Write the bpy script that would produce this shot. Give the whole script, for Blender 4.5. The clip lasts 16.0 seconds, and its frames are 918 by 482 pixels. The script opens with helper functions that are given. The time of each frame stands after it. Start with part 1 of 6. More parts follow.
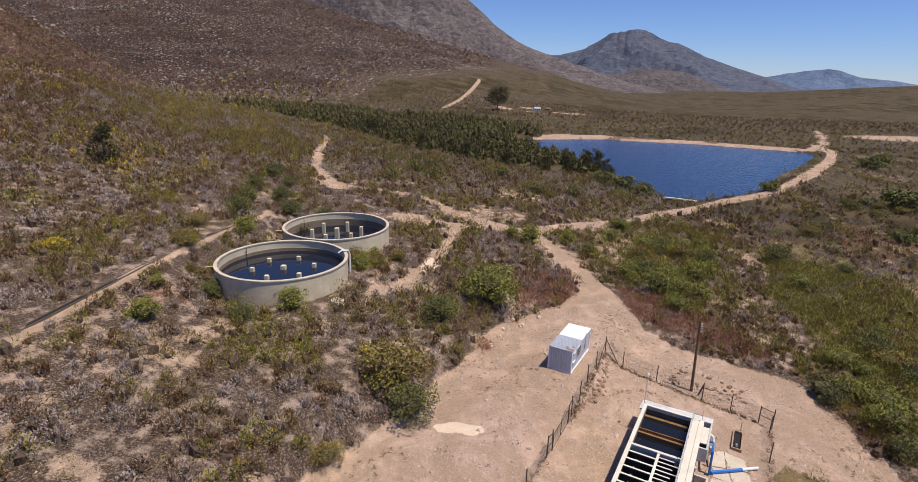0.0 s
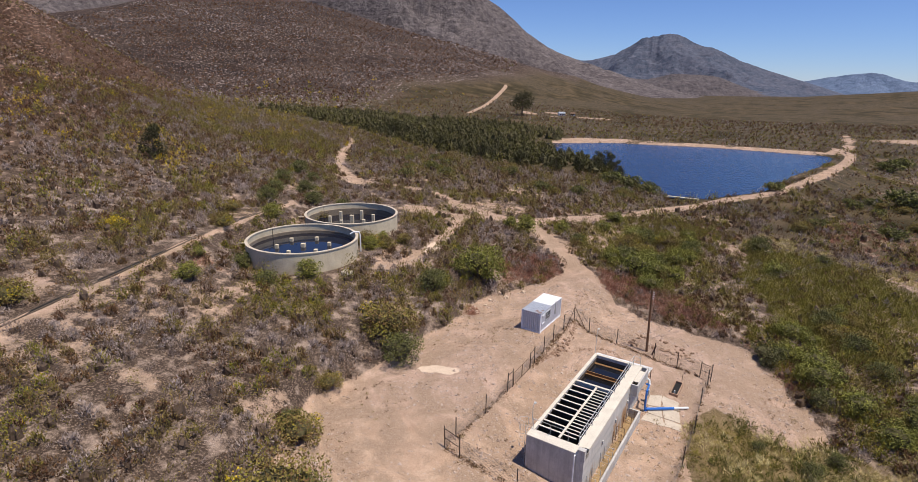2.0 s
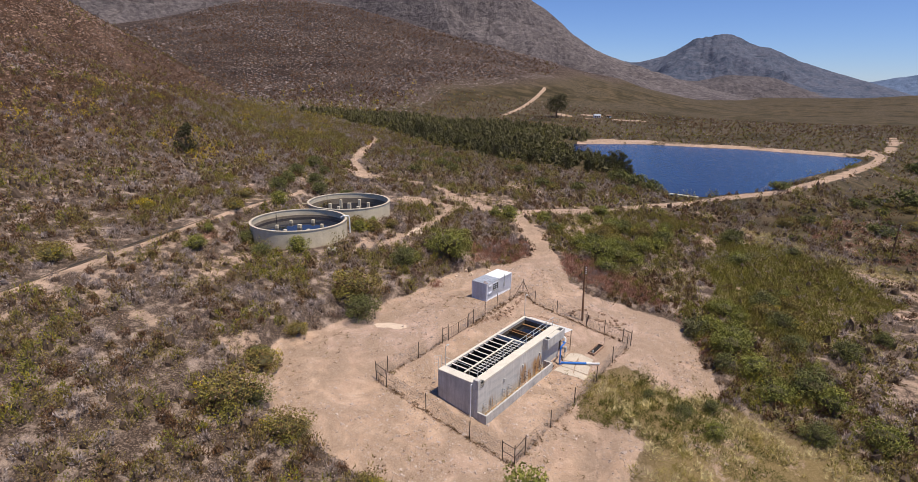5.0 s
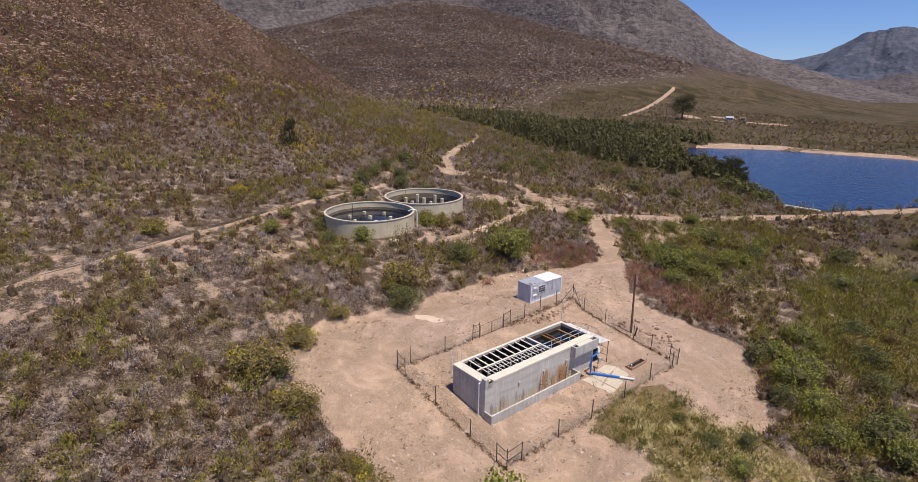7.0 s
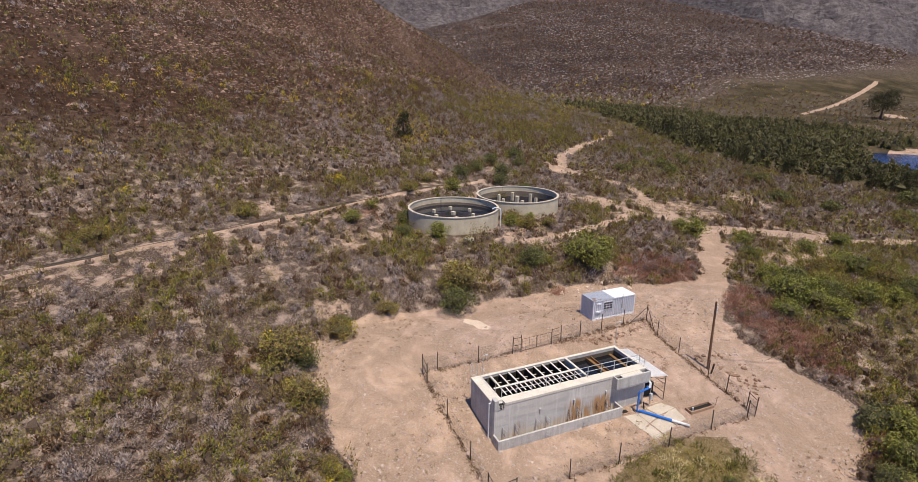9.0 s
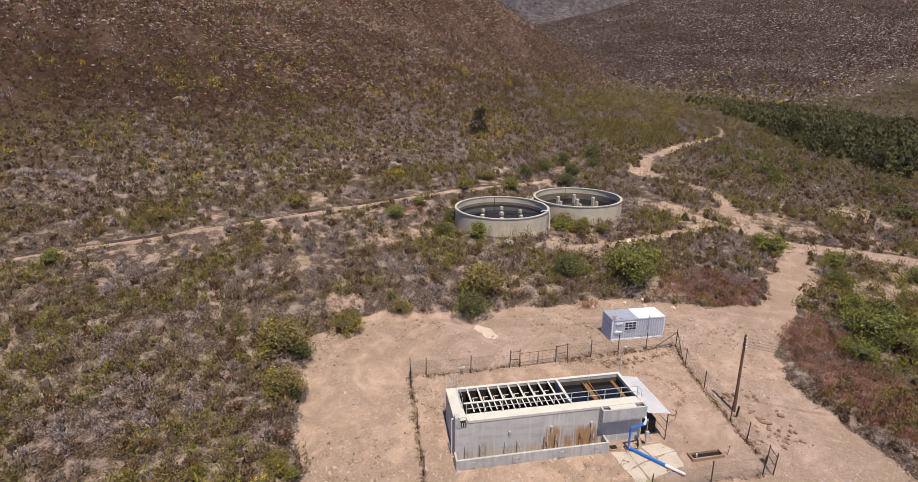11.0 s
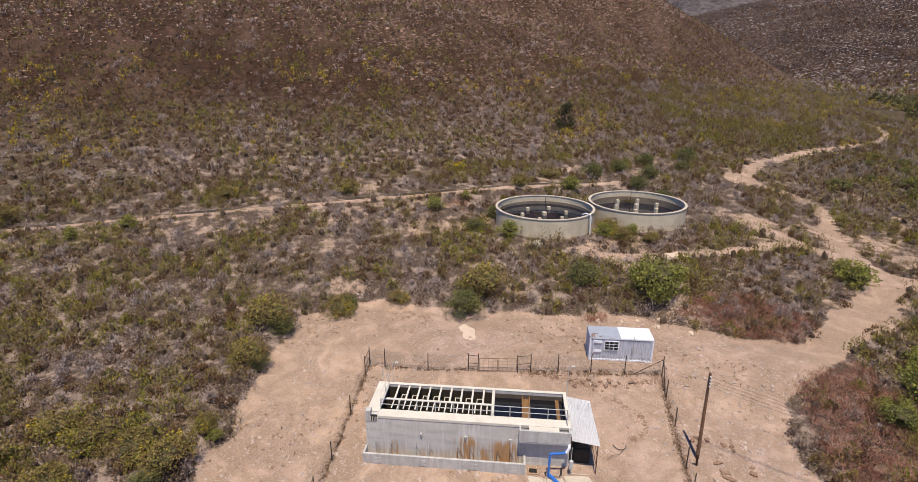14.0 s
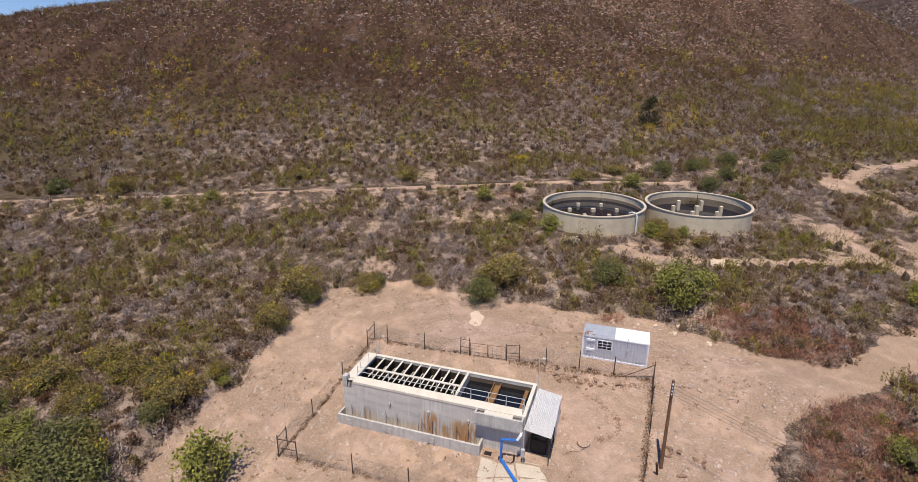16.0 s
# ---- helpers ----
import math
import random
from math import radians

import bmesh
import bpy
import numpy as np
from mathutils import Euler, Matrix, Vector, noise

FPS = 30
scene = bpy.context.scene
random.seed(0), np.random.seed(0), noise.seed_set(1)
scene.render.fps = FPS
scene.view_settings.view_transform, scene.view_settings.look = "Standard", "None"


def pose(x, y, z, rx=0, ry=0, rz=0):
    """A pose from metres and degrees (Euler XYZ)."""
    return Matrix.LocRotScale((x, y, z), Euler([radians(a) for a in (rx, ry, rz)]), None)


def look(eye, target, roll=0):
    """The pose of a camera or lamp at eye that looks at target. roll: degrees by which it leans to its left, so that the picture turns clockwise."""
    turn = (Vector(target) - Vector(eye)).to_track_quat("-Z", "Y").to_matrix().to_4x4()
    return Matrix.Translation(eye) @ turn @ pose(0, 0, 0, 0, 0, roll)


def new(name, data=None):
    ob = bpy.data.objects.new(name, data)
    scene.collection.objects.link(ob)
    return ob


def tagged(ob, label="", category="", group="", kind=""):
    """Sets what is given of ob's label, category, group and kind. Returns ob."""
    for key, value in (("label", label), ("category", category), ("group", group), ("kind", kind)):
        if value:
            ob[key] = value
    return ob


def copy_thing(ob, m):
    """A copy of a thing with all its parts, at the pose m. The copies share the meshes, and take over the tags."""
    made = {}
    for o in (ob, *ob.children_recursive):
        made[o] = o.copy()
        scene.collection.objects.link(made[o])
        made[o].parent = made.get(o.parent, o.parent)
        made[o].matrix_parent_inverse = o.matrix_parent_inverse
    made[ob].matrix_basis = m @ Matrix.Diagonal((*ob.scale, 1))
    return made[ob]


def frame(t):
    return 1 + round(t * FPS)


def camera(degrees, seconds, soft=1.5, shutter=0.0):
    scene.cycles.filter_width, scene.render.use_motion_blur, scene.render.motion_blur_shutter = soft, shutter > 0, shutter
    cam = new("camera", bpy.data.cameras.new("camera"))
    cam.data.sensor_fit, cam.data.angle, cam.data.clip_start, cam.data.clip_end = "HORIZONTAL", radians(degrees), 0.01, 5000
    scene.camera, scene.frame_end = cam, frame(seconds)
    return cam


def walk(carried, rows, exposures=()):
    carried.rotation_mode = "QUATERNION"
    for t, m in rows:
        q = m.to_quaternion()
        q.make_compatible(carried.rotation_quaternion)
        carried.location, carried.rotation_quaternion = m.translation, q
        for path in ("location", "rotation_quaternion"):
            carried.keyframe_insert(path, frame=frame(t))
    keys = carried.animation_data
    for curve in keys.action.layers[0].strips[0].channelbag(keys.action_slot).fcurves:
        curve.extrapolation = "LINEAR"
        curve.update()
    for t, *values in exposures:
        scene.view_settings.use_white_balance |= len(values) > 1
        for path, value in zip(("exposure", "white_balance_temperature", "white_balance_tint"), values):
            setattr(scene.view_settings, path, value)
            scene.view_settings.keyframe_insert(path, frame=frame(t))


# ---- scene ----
cam = camera(80.7, 16.0, 0.75)
PATH = [
    (0, (0.237, -1.313, 21.356), (0.115, 0.596, 20.773), 1.4),
    (0.5, (1.481, -3.866, 21.363), (1.33, -1.957, 20.784), 1.4),
    (1, (2.802, -6.446, 21.336), (2.623, -4.539, 20.761), 1.3),
    (1.5, (4.287, -8.909, 21.316), (4.08, -7.003, 20.747), 1.2),
    (2, (5.842, -11.209, 21.325), (5.612, -9.304, 20.759), 1.1),
    (2.5, (7.485, -13.471, 21.336), (7.237, -11.568, 20.773), 1.0),
    (3, (9.325, -15.649, 21.371), (9.048, -13.749, 20.811), 0.9),
    (3.5, (11.393, -17.64, 21.389), (11.08, -15.745, 20.83), 0.8),
    (4, (13.714, -19.387, 21.378), (13.363, -17.498, 20.822), 0.7),
    (4.2, (14.662, -19.84, 21.377), (14.299, -17.953, 20.821), 0.7),
    (6.3, (24.454, -19.251, 21.408), (23.861, -17.425, 20.847), 0.7),
    (6.5, (25.323, -18.826, 21.395), (24.664, -17.022, 20.836), 0.7),
    (7, (27.273, -17.119, 21.332), (26.47, -15.377, 20.767), 0.8),
    (7.5, (29.252, -15.144, 21.273), (28.314, -13.473, 20.701), 0.7),
    (8, (31.151, -12.871, 21.185), (30.082, -11.283, 20.608), 0.6),
    (8.5, (32.967, -10.395, 21.116), (31.802, -8.878, 20.533), 0.5),
    (9, (34.6, -7.712, 21.108), (33.344, -6.27, 20.52), 0.5),
    (9.2, (35.252, -6.638, 21.116), (33.957, -5.233, 20.524), 0.5),
    (11.3, (41.5, 4.154, 21.308), (39.934, 5.238, 20.696), 0.2),
    (11.5, (42.067, 5.223, 21.305), (40.485, 6.281, 20.69), 0.1),
    (12, (43.486, 7.883, 21.282), (41.865, 8.881, 20.668), 0.0),
    (12.5, (44.655, 10.442, 21.248), (42.991, 11.365, 20.632), 0.1),
    (13, (45.843, 13.002, 21.307), (44.134, 13.838, 20.689), 0.1),
    (13.5, (46.929, 15.595, 21.401), (45.182, 16.34, 20.775), 0.2),
    (14, (47.973, 18.26, 21.463), (46.19, 18.909, 20.83), 0.2),
    (14.5, (49.124, 20.925, 21.524), (47.311, 21.482, 20.889), 0.1),
    (15, (50.297, 23.581, 21.508), (48.458, 24.036, 20.867), 0.1),
    (15.5, (51.439, 26.299, 21.512), (49.58, 26.646, 20.861), 0.0),
    (16, (52.582, 28.969, 21.521), (50.707, 29.194, 20.864), 0.0),
]
walk(cam, [(t, look(eye, target, roll)) for t, eye, target, roll in PATH])

# ---- sky and sun ----
SUN_AZ, SUN_EL = 110.0, 70.0
world = bpy.data.worlds.new("sky")
scene.world = world
world.use_nodes = True
_n = world.node_tree.nodes
_sky = _n.new("ShaderNodeTexSky")
_sky.sky_type, _sky.sun_disc = "NISHITA", False
_sky.sun_elevation, _sky.sun_rotation = radians(SUN_EL), radians(SUN_AZ)
_sky.air_density, _sky.dust_density, _sky.ozone_density = 0.85, 0.0, 5.0
_tone = _n.new("ShaderNodeMix")
_tone.data_type, _tone.blend_type = "RGBA", "MULTIPLY"
_tone.inputs[0].default_value = 1.0
_tone.inputs[7].default_value = (0.76, 0.86, 1.19, 1)
world.node_tree.links.new(_sky.outputs[0], _tone.inputs[6])
world.node_tree.links.new(_tone.outputs[2], _n["Background"].inputs[0])
_n["Background"].inputs[1].default_value = 0.095
_sun = bpy.data.lights.new("sun", "SUN")
_sun.energy, _sun.angle, _sun.color = 4.85, radians(0.53), (1.0, 0.905, 0.785)
sun = new("sun", _sun)
sun.matrix_world = look((0, 0, 400), (-math.sin(radians(SUN_AZ)) * math.cos(radians(SUN_EL)), -math.cos(radians(SUN_AZ)) * math.cos(radians(SUN_EL)), 400 - math.sin(radians(SUN_EL))))
scene.view_settings.exposure = 0.0


# ---- materials ----
class Nodes:
    """A material's node tree with short calls."""

    def __init__(self, name):
        self.m = bpy.data.materials.new(name)
        self.m.use_nodes = True
        self.t = self.m.node_tree
        self.p = self.t.nodes["Principled BSDF"]

    def node(self, kind, **inputs):
        n = self.t.nodes.new(kind)
        for k, v in inputs.items():
            self.put(n.inputs[k.replace("_", " ")], v)
        return n

    def put(self, socket, v):
        if hasattr(v, "is_output"):
            self.t.links.new(v, socket)
        else:
            socket.default_value = v

    def noise(self, scale, detail=4.0, rough=0.6, coord=None, distortion=0.0):
        n = self.node("ShaderNodeTexNoise", Scale=scale, Detail=detail, Roughness=rough, Distortion=distortion)
        self.t.links.new(coord or self.coord(), n.inputs["Vector"])
        return n.outputs["Fac"]

    def coord(self, kind="Object"):
        return self.t.nodes.new("ShaderNodeTexCoord").outputs[kind]

    def position(self):
        return self.t.nodes.new("ShaderNodeNewGeometry").outputs["Position"]

    def ramp(self, fac, stops):
        n = self.t.nodes.new("ShaderNodeValToRGB")
        e = n.color_ramp.elements
        while len(e) < len(stops):
            e.new(0.5)
        for k, (at, c) in enumerate(stops):
            e[k].position, e[k].color = at, (*c, 1) if len(c) == 3 else c
        self.t.links.new(fac, n.inputs[0])
        return n.outputs[0]

    def mix(self, fac, a, b, blend="MIX"):
        n = self.t.nodes.new("ShaderNodeMix")
        n.data_type, n.blend_type = "RGBA", blend
        self.put(n.inputs[0], fac)
        for s, v in ((n.inputs[6], a), (n.inputs[7], b)):
            self.put(s, (*v, 1) if isinstance(v, tuple) and len(v) == 3 else v)
        return n.outputs[2]

    def math(self, op, a, b=0.0, clamp=False):
        n = self.t.nodes.new("ShaderNodeMath")
        n.operation, n.use_clamp = op, clamp
        self.put(n.inputs[0], a)
        self.put(n.inputs[1], b)
        return n.outputs[0]

    def attr(self, name):
        n = self.t.nodes.new("ShaderNodeAttribute")
        n.attribute_name = name
        return n.outputs["Fac"]

    def island(self):
        return self.t.nodes.new("ShaderNodeNewGeometry").outputs["Random Per Island"]

    def random(self):
        return self.t.nodes.new("ShaderNodeObjectInfo").outputs["Random"]

    def bump(self, height, strength=0.3, distance=0.05):
        n = self.node("ShaderNodeBump", Strength=strength, Distance=distance, Height=height)
        self.t.links.new(n.outputs[0], self.p.inputs["Normal"])

    def done(self, color, rough=0.8, metal=0.0, spec=0.3):
        self.put(self.p.inputs["Base Color"], (*color, 1) if isinstance(color, tuple) and len(color) == 3 else color)
        self.put(self.p.inputs["Roughness"], rough)
        self.p.inputs["Metallic"].default_value = metal
        self.p.inputs["Specular IOR Level"].default_value = spec
        return self.m


def surface(name, a, b, scale=1.5, rough=0.8, metal=0.0, fine=30.0, bump=0.25, depth=0.02, spec=0.3):
    """Two tones mixed by broad stains, with a fine grain and relief."""
    k = Nodes(name)
    broad = k.noise(scale, 5.0, 0.65, k.position())
    grain = k.noise(fine, 3.0, 0.6, k.position())
    c = k.ramp(broad, ((0.3, a), (0.7, b)))
    c = k.mix(0.35, c, k.ramp(grain, ((0.3, tuple(0.55 * q for q in a)), (0.7, tuple(min(1, 1.3 * q) for q in b)))))
    if bump:
        k.bump(k.math("ADD", grain, broad), bump, depth)
    return k.done(c, rough, metal, spec)


def ground_material():
    k = Nodes("dry_soil")
    p = k.position()
    n0, n1, n2, n3 = k.noise(0.05, 5, 0.6, p), k.noise(0.6, 6, 0.65, p), k.noise(6.0, 5, 0.7, p), k.noise(0.012, 4, 0.6, p)
    n4, n5 = k.noise(0.26, 7, 0.72, p, 0.8), k.noise(22.0, 3, 0.7, p)
    sand = k.ramp(n1, ((0.28, (0.33, 0.20, 0.125)), (0.5, (0.50, 0.33, 0.22)), (0.72, (0.62, 0.44, 0.31))))
    sand = k.mix(k.ramp(n0, ((0.40, (0, 0, 0)), (0.60, (1, 1, 1)))), sand, k.ramp(n1, ((0.3, (0.35, 0.225, 0.175)), (0.7, (0.58, 0.41, 0.335)))))
    # damp, trampled and stony places
    worn = k.ramp(k.math("ADD", k.math("MULTIPLY", n4, 0.7), k.math("MULTIPLY", n2, 0.3)), ((0.43, (0, 0, 0)), (0.53, (1, 1, 1))))
    sand = k.mix(k.math("MULTIPLY", worn, 0.9), sand, k.ramp(n2, ((0.3, (0.12, 0.072, 0.046)), (0.7, (0.36, 0.25, 0.165)))))
    for scale, reach, amount in ((2.6, 0.13, 0.6), (5.5, 0.22, 0.7)):
        pebble = k.node("ShaderNodeTexVoronoi", Scale=scale)
        k.t.links.new(p, pebble.inputs["Vector"])
        sand = k.mix(k.math("MULTIPLY", k.math("LESS_THAN", pebble.outputs["Distance"], k.math("MULTIPLY", n4, 2 * reach)), amount), sand, k.ramp(pebble.outputs["Color"], ((0.2, (0.20, 0.135, 0.09)), (0.9, (0.70, 0.60, 0.50)))))
    sand = k.mix(0.38, sand, k.ramp(n5, ((0.34, (0.17, 0.108, 0.07)), (0.64, (0.76, 0.58, 0.44)))))
    litter = k.ramp(n2, ((0.32, (0.040, 0.027, 0.020)), (0.52, (0.085, 0.060, 0.045)), (0.66, (0.32, 0.235, 0.18))))
    litter = k.mix(k.ramp(n1, ((0.495, (0, 0, 0)), (0.63, (0.85, 0.85, 0.85)))), litter, k.ramp(n5, ((0.35, (0.20, 0.14, 0.105)), (0.65, (0.58, 0.45, 0.36)))))
    # the stony burnt slope
    cell = k.node("ShaderNodeTexVoronoi", Scale=0.55)
    k.t.links.new(p, cell.inputs["Vector"])
    cell2 = k.node("ShaderNodeTexVoronoi", Scale=1.3)
    k.t.links.new(p, cell2.inputs["Vector"])
    stone = k.math("LESS_THAN", cell.outputs["Distance"], k.math("MULTIPLY", n3, 0.52))
    stone2 = k.math("LESS_THAN", cell2.outputs["Distance"], k.math("MULTIPLY", n0, 0.52))
    slope = k.ramp(n1, ((0.3, (0.026, 0.013, 0.008)), (0.5, (0.048, 0.024, 0.014)), (0.7, (0.12, 0.066, 0.042))))
    slope = k.mix(k.ramp(n4, ((0.42, (0, 0, 0)), (0.58, (1, 1, 1)))), slope, k.ramp(n2, ((0.3, (0.022, 0.012, 0.008)), (0.7, (0.06, 0.036, 0.022)))))
    slope = k.mix(k.math("MULTIPLY", k.math("MAXIMUM", stone, stone2), k.attr("rock")), slope, k.ramp(cell.outputs["Color"], ((0.1, (0.20, 0.125, 0.09)), (0.9, (0.58, 0.42, 0.33)))))
    lie = k.t.nodes.new("ShaderNodeMapping")
    k.t.links.new(p, lie.inputs[0])
    lie.inputs["Rotation"].default_value = (0, 0, radians(-35))
    lie.inputs["Scale"].default_value = (0.016, 0.075, 0.0)
    streak = k.noise(1.0, 5, 0.65, lie.outputs[0])
    slope = k.mix(k.ramp(streak, ((0.47, (0, 0, 0)), (0.60, (0.34, 0.34, 0.34)))), slope, k.ramp(n2, ((0.3, (0.075, 0.042, 0.027)), (0.7, (0.26, 0.165, 0.118)))))
    layers = k.t.nodes.new("ShaderNodeMapping")
    k.t.links.new(p, layers.inputs[0])
    layers.inputs["Scale"].default_value = (0.010, 0.010, 0.13)
    strata = k.noise(1.0, 6, 0.7, layers.outputs[0], 0.6)
    ash = k.ramp(n4, ((0.40, (0.015, 0.010, 0.009)), (0.60, (0.045, 0.032, 0.028))))
    ash = k.mix(k.ramp(strata, ((0.48, (0, 0, 0)), (0.60, (0.75, 0.75, 0.75)))), ash, k.ramp(n1, ((0.3, (0.035, 0.024, 0.019)), (0.7, (0.12, 0.086, 0.070)))))
    ash = k.mix(k.ramp(n3, ((0.42, (0, 0, 0)), (0.62, (0.5, 0.5, 0.5)))), ash, (0.055, 0.036, 0.024))
    crumble = k.math("ADD", k.math("MULTIPLY", n1, 0.55), k.math("MULTIPLY", strata, 0.45))
    for scale, reach, pale in ((0.29, 0.50, (0.15, 0.112, 0.095)), (0.47, 0.50, (0.34, 0.27, 0.24)), (0.20, 0.44, (0.24, 0.19, 0.165)), (0.33, 0.72, (0.016, 0.012, 0.010))):
        rock = k.node("ShaderNodeTexVoronoi", Scale=scale)
        k.t.links.new(p, rock.inputs["Vector"])
        ash = k.mix(k.math("MULTIPLY", k.math("LESS_THAN", rock.outputs["Distance"], k.math("MULTIPLY", crumble, reach)), 0.8), ash, pale)
    slope = k.mix(k.math("MULTIPLY", k.attr("ash"), k.ramp(streak, ((0.35, (0.6, 0.6, 0.6)), (0.6, (1, 1, 1))))), slope, ash)
    plain = k.ramp(n0, ((0.36, (0.026, 0.022, 0.011)), (0.5, (0.062, 0.046, 0.023)), (0.62, (0.130, 0.092, 0.054))))
    plain = k.mix(k.ramp(n3, ((0.45, (0, 0, 0)), (0.55, (1, 1, 1)))), plain, k.ramp(n4, ((0.40, (0.032, 0.028, 0.017)), (0.60, (0.14, 0.102, 0.066)))))
    plain = k.mix(k.math("MULTIPLY", n2, 0.5), plain, (0.075, 0.060, 0.032))
    c = k.mix(k.attr("plain"), litter, plain)
    c = k.mix(k.attr("slope"), c, slope)
    c = k.mix(k.attr("grass"), c, k.ramp(n2, ((0.3, (0.12, 0.088, 0.034)), (0.7, (0.32, 0.23, 0.115)))))
    bare = k.math("ADD", k.attr("bare"), k.math("MULTIPLY", k.math("SUBTRACT", k.math("ADD", k.math("MULTIPLY", n1, 0.6), k.math("MULTIPLY", n2, 0.4)), 0.5), 1.5))
    bare = k.ramp(bare, ((0.42, (0, 0, 0)), (0.58, (1, 1, 1))))
    c = k.mix(bare, c, sand)
    k.bump(k.math("ADD", k.math("ADD", k.math("MULTIPLY", n1, 1.2), n2), k.math("MULTIPLY", n5, 0.3)), 0.8, 0.14)
    return k.done(c, 0.95, 0.0, 0.1)


def leaf_material(name, stops):
    k = Nodes(name)
    t = k.math("ADD", k.attr("tint"), k.math("MULTIPLY", k.math("SUBTRACT", k.island(), 0.5), 0.10))
    k.p.inputs["Subsurface Weight"].default_value = 0.0
    return k.done(k.ramp(t, stops), 0.85, 0.0, 0.12)


def cast_concrete():
    """Grey wall concrete: broad blotches, rain streaks and the joints of its casting boards."""
    k = Nodes("weathered_concrete")
    p = k.coord()
    broad, grain = k.noise(0.8, 6, 0.7, p, 0.4), k.noise(26, 3, 0.6, p)
    run = k.t.nodes.new("ShaderNodeMapping")
    k.t.links.new(p, run.inputs[0])
    run.inputs["Scale"].default_value = (3.2, 3.2, 0.22)
    streak = k.noise(1.0, 5, 0.7, run.outputs[0])
    c = k.ramp(broad, ((0.30, (0.36, 0.345, 0.325)), (0.50, (0.52, 0.50, 0.47)), (0.70, (0.66, 0.63, 0.58))))
    c = k.mix(k.ramp(streak, ((0.46, (0, 0, 0)), (0.64, (0.6, 0.6, 0.6)))), c, (0.27, 0.25, 0.225))
    c = k.mix(0.3, c, k.ramp(grain, ((0.3, (0.25, 0.24, 0.22)), (0.7, (0.78, 0.75, 0.70)))))
    k.bump(k.math("ADD", grain, broad), 0.3, 0.02)
    return k.done(c, 0.88, 0.0, 0.3)


